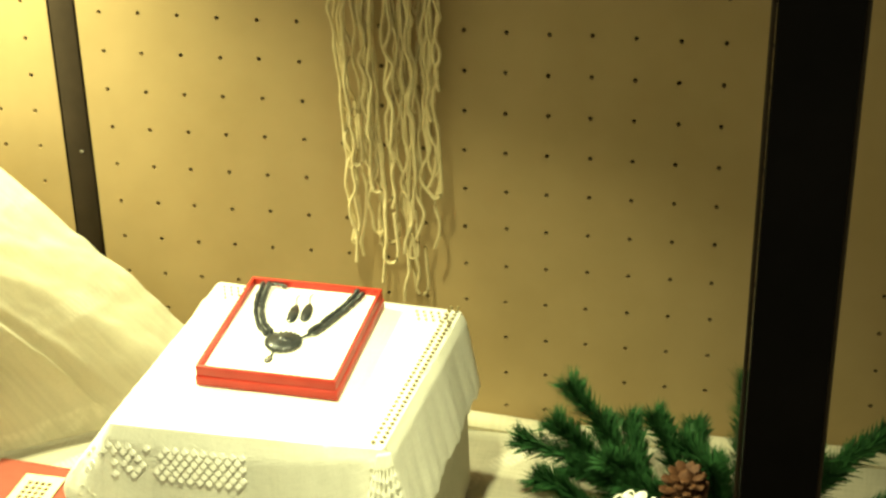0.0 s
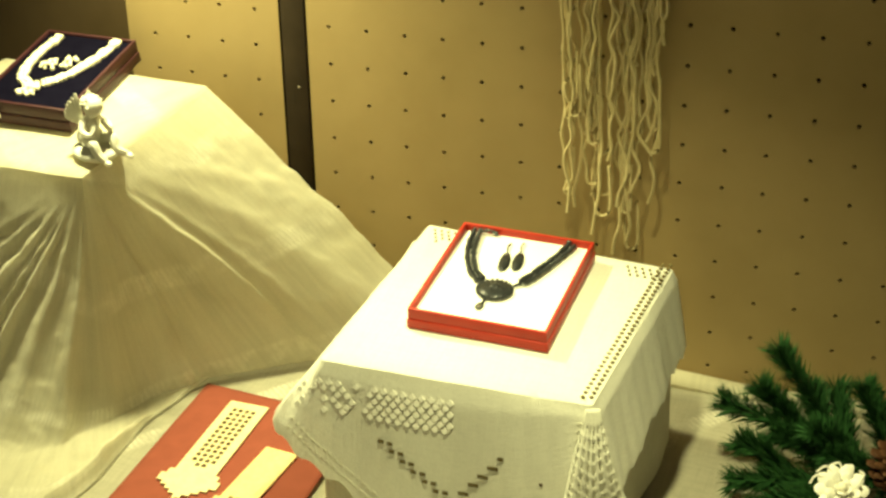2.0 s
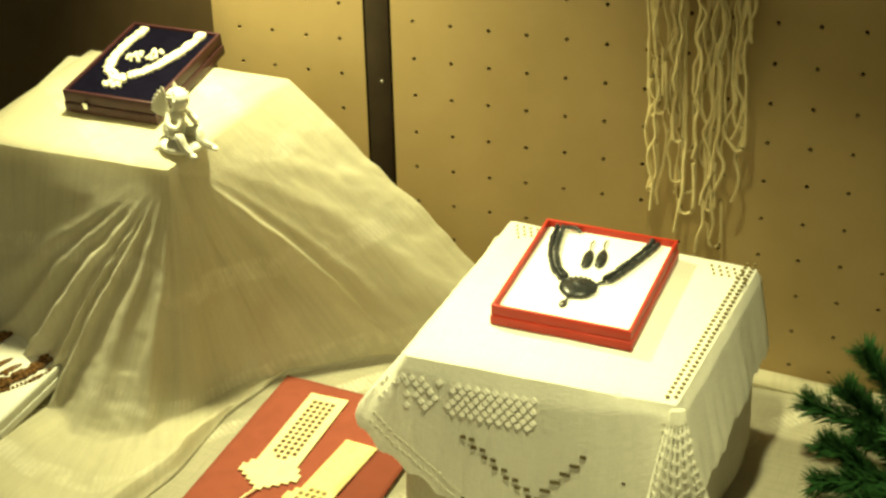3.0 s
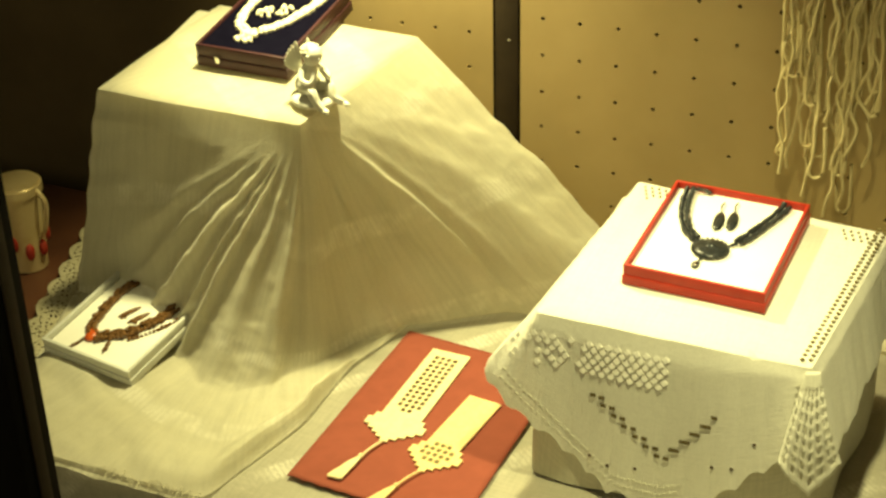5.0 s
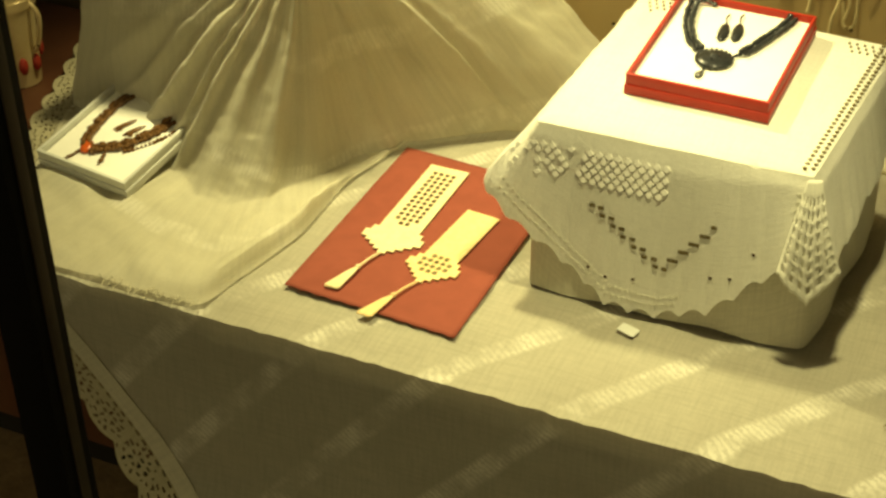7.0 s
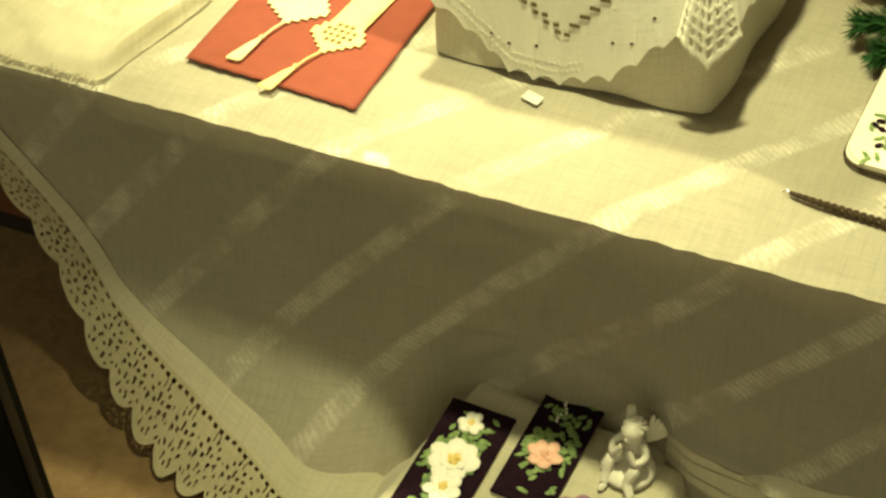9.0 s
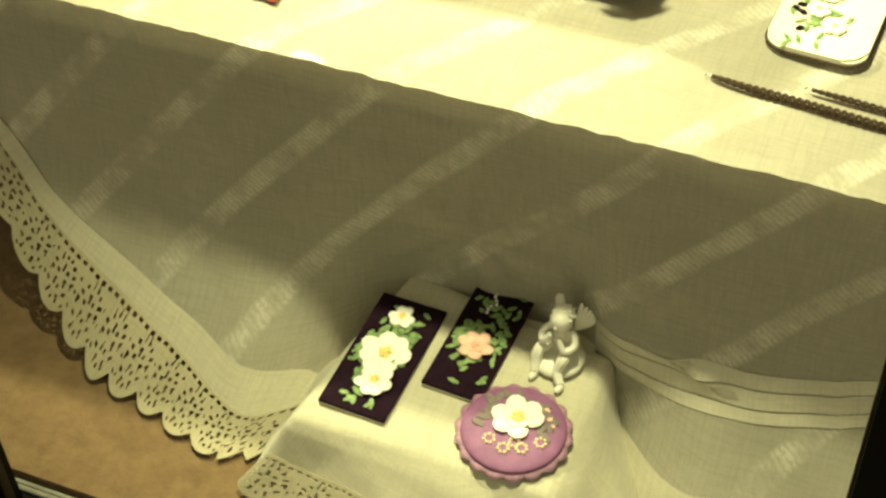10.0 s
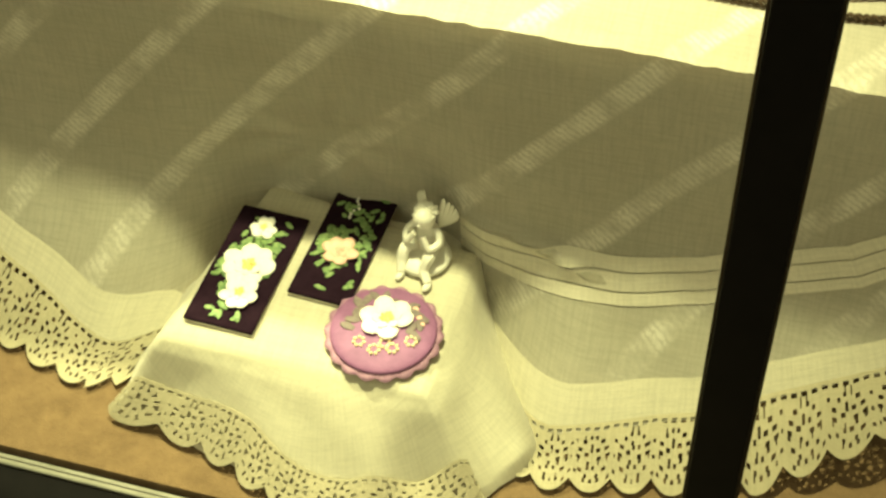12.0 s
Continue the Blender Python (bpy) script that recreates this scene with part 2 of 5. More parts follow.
def slab(bm, outline, z0, z1):
    """A flat piece with the given outline and thickness."""
    lo = [bm.verts.new((x, y, z0)) for x, y in outline]
    hi = [bm.verts.new((x, y, z1)) for x, y in outline]
    bm.faces.new(hi)
    bm.faces.new(lo[::-1])
    n = len(lo)
    for i in range(n):
        bm.faces.new((lo[i], lo[(i + 1) % n], hi[(i + 1) % n], hi[i]))


def lerp_table(x, table):
    for (a, b), (c, d) in zip(table, table[1:]):
        if x <= c:
            k = 0 if x <= a else (x - a) / (c - a)
            return b + (d - b) * k
    return table[-1][1]


def wob(x, y, s, seed=0.0):
    return noise.noise((x * s, y * s, seed))


# ---- structure ----
def pegboard(name, x0, x1, z0, z1, hx, hz, pitch, label, material):
    """A board with real round holes on a square grid, 5 mm thick, in the plane y = 0."""
    bm = bmesh.new()
    rad, deep = 0.0028, 0.005
    cols = range(math.ceil((x0 - hx) / pitch + 0.5), math.floor((x1 - hx) / pitch - 0.5) + 1)
    rws = range(math.ceil((z0 - hz) / pitch + 0.5), math.floor((z1 - hz) / pitch - 0.5) + 1)
    xa, xb = hx + (cols[0] - 0.5) * pitch, hx + (cols[-1] + 0.5) * pitch
    za, zb = hz + (rws[0] - 0.5) * pitch, hz + (rws[-1] + 0.5) * pitch
    h = pitch / 2
    sq = [(h, 0), (h, h), (0, h), (-h, h), (-h, 0), (-h, -h), (0, -h), (h, -h)]
    for c in cols:
        for r in rws:
            cx, cz = hx + c * pitch + random.uniform(-1, 1) * 0.0008, hz + r * pitch + random.uniform(-1, 1) * 0.0008
            gx, gz = hx + c * pitch, hz + r * pitch
            out = [bm.verts.new((gx + a, 0, gz + b)) for a, b in sq]
            ring = [bm.verts.new((cx + rad * math.cos(k * math.pi / 4), 0, cz + rad * math.sin(k * math.pi / 4))) for k in range(8)]
            back = [bm.verts.new((v.co.x, deep, v.co.z)) for v in ring]
            for k in range(8):
                n = (k + 1) % 8
                bm.faces.new((out[k], ring[k], ring[n], out[n]))
                bm.faces.new((ring[k], back[k], back[n], ring[n]))
    for a, b, c, d in ((x0, za, xa, zb), (xb, za, x1, zb), (x0, z0, x1, za), (x0, zb, x1, z1)):
        if c - a > 1e-4 and d - b > 1e-4:
            bm.faces.new([bm.verts.new(p) for p in ((a, 0, b), (c, 0, b), (c, 0, d), (a, 0, d))])
    bmesh.ops.remove_doubles(bm, verts=bm.verts[:], dist=1e-5)
    ob = finish(name, bm, material, smooth=False)
    return tagged(ob, label, "wall", kind="structure")


pegboard("wall_back", -0.030, 1.75, 0.40, 1.66, 0.0, 1.05, 0.05, "tan perforated hardboard back wall with rows of small holes", PEG)
pegboard("wall_back_side", -0.285, -0.068, 0.40, 1.66, -0.2455, 0.9155, 0.048, "tan perforated hardboard panel beside a dark upright", PEG)
# dark brown stands in for the weak light on the wall beyond the panels
tagged(finish("wall_recess", box(-1.9, 0.045, 0.0, -0.285, 0.085, 1.66), DIM_BOARD, smooth=False), "set-back wall coloured dark brown for the dimness beside the panels", "wall", kind="structure")
tagged(finish("wall_backing", box(-0.285, 0.012, 0.0, 1.75, 0.04, 1.66), GAP_DARK, smooth=False), "near-black sheet added behind the perforated boards to darken their holes", "wall", kind="structure")
up = thing("wall_upright", pose(-0.0493, 0.004, 0), "dark brown metal upright strip between two wall panels", "upright")
part("channel", box(-0.0165, -0.004, 0.40, 0.0165, 0.006, 1.66, 0.002), UPRIGHT, up)
for zs in (0.865, 1.30):
    bm = bmesh.new()
    ball(bm, (0.004, -0.0042, zs), (0.0022, 0.0012, 0.0022), sub=2)
    part("screw", bm, SILVER, up, "small bright screw head")
tagged(up, kind="structure")
tagged(finish("wall_left", box(-1.94, -1.0, 0.0, -1.9, 0.085, 1.66), DIM_BOARD, smooth=False), "dark brown side wall of the display window", "wall", kind="structure")
tagged(finish("wall_right", box(1.75, -1.0, 0.0, 1.79, 0.04, 1.66), PEG, smooth=False), "tan side wall of the display window", "wall", kind="structure")
tagged(finish("ceiling", box(-1.94, -1.0, 1.66, 1.79, 0.085, 1.70), DIM_BOARD, smooth=False), "dark board ceiling of the display window", "ceiling", kind="structure")
tagged(finish("floor", box(-1.9, -0.93, 0.06, 1.75, 0.045, 0.10), FLOOR, smooth=False), "tan carpeted floor of the display window", "floor", kind="structure")
tagged(finish("room_floor", box(-4, -5, -0.06, 4, -1.0, 0.0), PLASTER, smooth=False), "dim floor in front of the display window", "floor", kind="structure")
sill = thing("window_sill", pose(0, -0.958, 0), "black window sill with a thin pale metal edge strip", "window sill")
part("bar", box(-1.94, -0.042, 0.0, 1.79, 0.006, 0.098, 0.003), FRAME, sill)
part("edge_strip", box(-1.94, 0.0065, 0.080, 1.79, 0.014, 0.1000, 0.002), ALU, sill, "pale aluminium strip")
part("bead", box(-1.94, 0.0145, 0.085, 1.79, 0.020, 0.0985, 0.001), ALU, sill)
tagged(sill, kind="structure")
for k, (xp, side) in enumerate(((0.8200, 1), (-0.0660, -1))):
    post = thing("window_post", pose(xp, -0.978, 0.0), "black upright post of the window frame", "window post", "window posts")
    part("post_body", box(-0.0195, -0.018, 0.0, 0.0195, 0.018, 1.70, 0.002), FRAME, post)
    part("glazing_bead", box(0.0197, -0.006, 0.10, 0.0222, 0.006, 1.69, 0.001), UPRIGHT, post)
    part("glazing_bead", box(-0.0222, -0.006, 0.10, -0.0197, 0.006, 1.69, 0.001), UPRIGHT, post)
    tagged(post, kind="structure")


# ---- table and its cloth ----
TOP = 0.52
table = thing("display_table", pose(0, 0, 0.10), "long low red-brown wooden display table under white cloths", "table")
part("tabletop", box(-1.55, -0.602, 0.385, 1.70, -0.006, 0.412, 0.004), WOOD, table)
part("front_panel", box(-1.50, -0.505, 0.045, 1.66, -0.490, 0.385), WOOD, table)
# near-black colour gives the shaded gap at the foot of the table
part("plinth", box(-1.50, -0.495, 0.001, 1.66, -0.05, 0.045), GAP_DARK, table)
part("end_panel", box(-1.50, -0.489, 0.045, -1.48, -0.02, 0.385), WOOD, table)
part("end_panel", box(1.64, -0.489, 0.045, 1.66, -0.02, 0.385), WOOD, table)

HEM_Z = [(-0.42, 0.52), (-0.18, 0.249), (-0.13, 0.22), (-0.071, 0.194), (0.004, 0.167), (0.054, 0.153), (0.1, 0.14), (0.144, 0.132), (0.178, 0.125), (0.199, 0.102), (0.399, 0.102), (0.541, 0.103), (0.697, 0.122), (0.799, 0.14), (0.968, 0.203), (1.166, 0.345), (1.303, 0.499)]
LEFT_X = [(-0.615, -0.42), (-0.50, -0.487), (-0.33, -0.545), (-0.17, -0.600), (0.0, -0.665)]


def smooth(a, b, x):
    q = min(1.0, max(0.0, (x - a) / (b - a)))
    return q * q * (3 - 2 * q)


def front_place(x, z, off=0.0):
    """A place on the hanging front of the tablecloth."""
    k = (TOP - z) / 0.42
    up = max(0.0, 1 - k)
    tuck = smooth(0.13 - 0.30 * up, 0.26 + 0.06 * up, x) * (1 - smooth(0.50 - 0.06 * up, 0.64 + 0.20 * up, x))
    y = -0.611 - 0.19 * max(0.0, k) ** 4.5 * (1 - 0.97 * tuck) + 0.004 * k * math.sin(x * 17 + 1.2) + 0.004 * min(1.0, 1.5 * k) * wob(x, z, 12, 3.0) + 0.0022 * min(1.0, 2 * k) * math.sin((x + z) * 52 + 4 * wob(x, z, 5)) * max(0.0, wob(x, z, 7, 5.0))
    pull = math.exp(-((x - 0.34 - 0.5 * (z - 0.30)) / 0.05) ** 2) * max(0.0, 1 - abs(z - 0.31) / 0.16)
    y -= 0.0045 * (wob(x, 0, 24, 21.0) + 0.7 * wob(x, z, 60, 22.0)) * max(0.0, 1 - 5 * k)
    deep = smooth(0.17, 0.27, x) * (1 - smooth(0.44, 0.54, x)) * smooth(0.05, 0.75, k)
    run = min(1.0, max(0.0, (x - 0.516) / 0.151))
    crease = math.exp(-((z - (0.252 + -0.016 * run + 0.006 * math.sin(run * 5))) / 0.009) ** 2) * smooth(0.456, 0.516, x) * (1 - smooth(0.618, 0.698, x))
    gx, gz = x - 0.341, z - 0.294
    gather = 0.0045 * math.sin(9 * math.atan2(gz, gx) + 1.5 * wob(x, z, 8, 31.0)) * smooth(0.015, 0.06, math.hypot(gx, gz)) * math.exp(-(math.hypot(gx, gz) / 0.11) ** 2)
    y -= 0.011 * crease + gather
    return Vector((x, y - off + 0.008 * pull + 0.030 * deep, z))


def top_place(x, y, off=0.0):
    r = 0.0026 * wob(x, y, 9, 1.0) + 0.0030 * math.sin((x * 0.7 - y) * 46 + 3 * wob(x, y, 5)) * max(0, wob(x, y, 6, 7.0) + 0.25)
    fold = 0.010 * math.exp(-((y + 0.034 + 0.012 * wob(x, 0, 5, 2.0)) / 0.012) ** 2)
    return Vector((x, y, TOP + off + 0.0035 + r + fold))


def cloth_fn(a, b):
    """a runs along the table, b from the wall over the front edge down to the hem."""
    if b < 0.5:
        y = -0.012 - 0.590 * (b / 0.5)
        x0 = lerp_table(y, LEFT_X)
        x = x0 + (1.42 - x0) * a
        p = top_place(x, y)
        drop = smooth(0.572, 0.602, -y)
        p.z += drop * (-0.0035 + 0.0036 * wob(x, 0, 26, 11.0) + 0.0044 * math.sin((x + 0.5 * y) * 260 + 5 * wob(x, 0, 9)) * max(0.0, wob(x, 0, 7, 13.0) + 0.3))
        return p, (x, y)
    k = (b - 0.5) / 0.5
    x = -0.42 + (1.42 + 0.42) * a
    zh = lerp_table(x, HEM_Z)
    z0 = TOP + 0.0015
    z = z0 - (z0 - zh) * k
    p = front_place(x, z)
    return p, (x, -0.602 - (TOP - z) * 1.09)


tablecloth = finish("tablecloth", sheet_grid(200, 110, cloth_fn), COTTON)
tagged(tablecloth, "sheer off-white cotton tablecloth with woven bands and lace edge", "tablecloth")


def hem_strip(pts_in, pts_out, name, material, parent, lace=False, n=260, m=10, scallop=0.0, per=0.05, uvs=1.0):
    """A strip between two lines; lace gets a scalloped outer edge and real openings."""
    length = sum((Vector(b) - Vector(a)).length for a, b in zip(pts_in, pts_in[1:]))

    def along(pts, k):
        q = k * (len(pts) - 1)
        i = min(int(q), len(pts) - 2)
        return Vector(pts[i]).lerp(Vector(pts[i + 1]), q - i)

    def fn(a, b):
        p, q = along(pts_in, a), along(pts_out, a)
        s = a * length
        e = 1.0 if not lace else 1.0 - scallop * (1 - abs(math.sin(math.pi * s / per))) ** 1.2
        w = (q - p).length
        return p.lerp(q, b * e), (s * uvs, b * w * uvs)

    bm = sheet_grid(n, m, fn)
    if lace:
        bm.faces.ensure_lookup_table()
        drop = []
        for k, f in enumerate(bm.faces):
            i, j = k % n, k // n
            s = i / n * length / per
            c = s - math.floor(s)
            v = (j + 0.5) / m
            rr, th = math.hypot(c - 0.5, (v - 0.52) * 1.05), math.atan2(v - 0.52, c - 0.5)
            ladder = 0.06 < v < 0.15 and i % 7 < 4
            petal = 0.10 < rr < 0.20 and math.sin(6 * th) > 0.1
            outer = 0.29 < rr < 0.39 and math.sin(13 * th) > 0.35
            mesh = rr > 0.47 and 0.22 < v < 0.93 and i % 4 < 2 and (i // 4 + j) % 4 == 0
            if ladder or petal or outer or mesh:
                drop.append(f)
        bmesh.ops.delete(bm, geom=drop, context="FACES")
    ob = finish(name, bm, material, parent, smooth=not lace)
    sol = ob.modifiers.new("thickness", "SOLIDIFY")
    sol.thickness, sol.offset = (0.0012 if lace else 0.0005), 0
    sol.use_rim = lace
    return ob


def down_hem(x, drop):
    """A place below the hem, square to it along the hanging front."""
    z = lerp_table(x, HEM_Z)
    dz = (lerp_table(x + 0.03, HEM_Z) - lerp_table(x - 0.03, HEM_Z)) / 0.06
    nx, nz = dz, -1.0
    l = math.hypot(nx, nz)
    return x + nx / l * drop, z + nz / l * drop


def edge_line(drop, off, n=120, x0=-0.42, x1=1.30):
    out = []
    for k in range(n + 1):
        x = x0 + (x1 - x0) * k / n
        xx, zz = down_hem(x, drop - 0.027 * smooth(0.2, 0.5, x))
        if zz < 0.106:
            extra = 0.106 - zz
            p = front_place(xx, 0.106, off)
            p.y -= extra
            p.z += 0.001 + 0.2 * off
        else:
            p = front_place(xx, zz, off)
        out.append(p)
    return out


def left_line(shift, off, n=40):
    out = []
    for k in range(n + 1):
        y = -0.02 - 0.585 * k / n
        out.append(top_place(lerp_table(y, LEFT_X) + shift, y, off))
    return out


hem_strip(edge_line(-0.003, 0.0018), edge_line(0.023, 0.0014), "hem", HEM, tablecloth, False, n=200, m=2)
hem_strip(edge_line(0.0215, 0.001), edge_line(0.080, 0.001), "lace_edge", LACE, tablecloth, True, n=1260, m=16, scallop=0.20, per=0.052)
for lo, hi in ((-0.112, -0.096), (-0.094, -0.076), (-0.074, -0.062)):
    hem_strip(edge_line(lo, 0.0010, x0=0.50), edge_line(hi, 0.0010, x0=0.50), "woven_band", DULL_LINEN, tablecloth, False, n=120, m=2)
hem_strip(left_line(0.024, 0.004), left_line(-0.002, 0.004), "hem", HEM, tablecloth, False, n=80, m=2)
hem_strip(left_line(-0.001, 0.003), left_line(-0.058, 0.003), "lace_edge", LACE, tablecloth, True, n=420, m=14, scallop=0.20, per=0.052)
fold_bm = sheet_grid(120, 10, lambda a, b: (Vector((0.30 + 1.1 * a, -0.022 + 0.014 * math.cos(b * 6.283), TOP + 0.016 + 0.008 * wob(a, 0, 6) + 0.012 * math.sin(b * 6.283))), (a * 1.1, b * 0.08)))
part("rolled_edge", fold_bm, VOILE, tablecloth, "white rolled edge of the cloth along the wall")


# ---- draped stands ----
def bend(pts, n=24):
    """A smooth line through a few points."""
    pts = [Vector(p) for p in pts]
    out = []
    for i in range(len(pts) - 1):
        p0, p1, p2, p3 = pts[max(i - 1, 0)], pts[i], pts[i + 1], pts[min(i + 2, len(pts) - 1)]
        for k in range(n):
            t = k / n
            out.append(0.5 * ((2 * p1) + (p2 - p0) * t + (2 * p0 - 5 * p1 + 4 * p2 - p3) * t * t + (3 * p1 - p0 - 3 * p2 + p3) * t ** 3))
    return out + [pts[-1]]


def ray_poly(cx, cy, ang, poly):
    """Distance from the centre to a polygon in a direction."""
    dx, dy, best = math.cos(ang), math.sin(ang), 0.0
    for (ax, ay), (bx, by) in zip(poly, poly[1:] + poly[:1]):
        ex, ey = bx - ax, by - ay
        den = dx * ey - dy * ex
        if abs(den) < 1e-9:
            continue
        t = ((ax - cx) * ey - (ay - cy) * ex) / den
        s = ((ax - cx) * dy - (ay - cy) * dx) / den
        if t > 0 and -1e-6 <= s <= 1 + 1e-6:
            best = max(best, t)
    return best


def drape(top, zt, foot, zfoot, folds, n=240, nt=14, ns=36, bulge=1.25, seed=0.0):
    """A cloth thrown over a box: top plane zt(x, y), rounded edge, sides falling to the foot line. folds(x, y, z, s) gives a lift in metres."""
    cx, cy = sum(p[0] for p in top) / 4, sum(p[1] for p in top) / 4
    rt = [ray_poly(cx, cy, 6.283185 * i / n, top) for i in range(n)]
    rf = [ray_poly(cx, cy, 6.283185 * i / n, foot) for i in range(n)]
    rt = [(rt[i - 1] + 2 * rt[i] + rt[(i + 1) % n]) / 4 for i in range(n)]
    for _ in range(2):
        rf = [(rf[i - 1] + 2 * rf[i] + rf[(i + 1) % n]) / 4 for i in range(n)]
    total = nt + ns

    def fn(a, b):
        i = round(a * n) % n
        ang = 6.283185 * i / n
        ca, sa = math.cos(ang), math.sin(ang)
        k = b * total
        if k <= nt:
            s = k / nt
            r = max(rt[i] * s, 0.0005)
            x, y = cx + r * ca, cy + r * sa
            return Vector((x, y, zt(x, y) + 0.0015 * wob(x, y, 14, seed) - 0.004 * max(0, (s - 0.93) / 0.07) ** 2)), (x, y)
        s = (k - nt) / ns
        run = rf[i] - rt[i]
        zs = zt(cx + rt[i] * ca, cy + rt[i] * sa) - 0.004
        zf = zfoot(cx + rf[i] * ca, cy + rf[i] * sa)
        fall = zs - zf
        bl = bulge(math.degrees(ang)) if callable(bulge) else bulge
        r = rt[i] + run * s ** bl + 0.004 * min(1, s * 8)
        x, y, z = cx + r * ca, cy + r * sa, zs - fall * s
        lift = folds(x, y, z, s)
        slope = min(1.0, abs(run) / max(fall, 0.01))
        x += ca * lift * (1 - 0.6 * slope)
        y += sa * lift * (1 - 0.6 * slope)
        z += lift * slope * min(1.0, (1 - s) * 12 + 0.15) + 0.002 * min(1.0, 3 * s) * wob(x * 1.3, y, 16, seed + 4)
        d = rt[i] + math.hypot(run, fall) * s
        return Vector((x, y, max(z, zf))), (ang * 0.35, d)

    return sheet_grid(n, total, fn, wrap=True)


stand = tagged(finish("display_stand", bmesh.new(), DULL_LINEN), "tall slant-topped box stand hidden under a voile drape", "display stand")
bm = box(-0.478, -0.262, TOP + 0.008, -0.205, -0.058, 0.836, 0.004)
for v in bm.verts:
    if v.co.z > 0.7:
        v.co.z += 0.165 * (v.co.y + 0.262)
bm.to_mesh(stand.data)
bm.free()
BT = [(-0.4955, -0.274), (-0.204, -0.274), (-0.150, -0.052), (-0.450, -0.046)]
# top edge, line where the cloth meets the table, and outer edge, pair by pair
FALL = [((-0.4955, -0.274), (-0.566, -0.284), (-0.568, -0.288)), ((-0.420, -0.274), (-0.440, -0.298), (-0.515, -0.450)), ((-0.310, -0.274), (-0.365, -0.345), (-0.430, -0.598)), ((-0.240, -0.274), (-0.300, -0.408), (-0.300, -0.603)),
        ((-0.212, -0.274), (-0.238, -0.408), (-0.172, -0.602)), ((-0.204, -0.273), (-0.192, -0.335), (-0.137, -0.430)), ((-0.203, -0.268), (-0.168, -0.262), (-0.142, -0.300)), ((-0.200, -0.256), (-0.120, -0.197), (-0.112, -0.190)),
        ((-0.190, -0.215), (-0.020, -0.124), (-0.014, -0.118)), ((-0.172, -0.140), (0.120, -0.085), (0.124, -0.080)), ((-0.150, -0.052), (0.234, -0.045), (0.240, -0.042)), ((-0.205, -0.049), (0.080, -0.026), (0.086, -0.024)),
        ((-0.450, -0.046), (-0.540, -0.030), (-0.544, -0.028)), ((-0.482, -0.190), (-0.574, -0.200), (-0.578, -0.200))]
FOLDS = [(-52, 3.0, 0.016), (-43, 1.6, 0.028), (-34, 1.8, 0.070), (-27, 1.0, 0.050), (-22, 1.6, 0.066), (-12, 2.4, 0.040), (-2, 1.4, 0.052), (5, 3.0, 0.030), (14, 1.6, 0.052), (23, 3.0, 0.024), (33, 2.2, 0.080), (40, 2.0, 0.020), (50, 3.0, 0.030), (61, 3.0, 0.018)]


def block_top(x, y):
    return 0.841 + 0.165 * (y + 0.274)


def block_folds(x, y, z):
    """Folds that fan out from the stand's front corner."""
    dx, dn = x + 0.204, max(0.0, block_top(x, -0.274) - z) + 0.55 * max(0.0, -0.274 - y)
    beta, dist = math.degrees(math.atan2(dx, dn + 1e-6)), math.hypot(dx, dn)
    beta += 1.3 * wob(dist * 6, beta * 0.03, 1.0, 4.0)
    f = sum(h * math.exp(-((beta - c) / w) ** 2) for c, w, h in FOLDS)
    fine = 0.007 * math.sin(beta * 0.85 + 3 * wob(x, z, 7, 2.0)) * max(0.0, 0.2 + wob(x, z, 9, 12.0))
    return min(1.0, max(0.0, (dist - 0.02) / 0.10)) * min(dist, 0.28) * (f + fine)


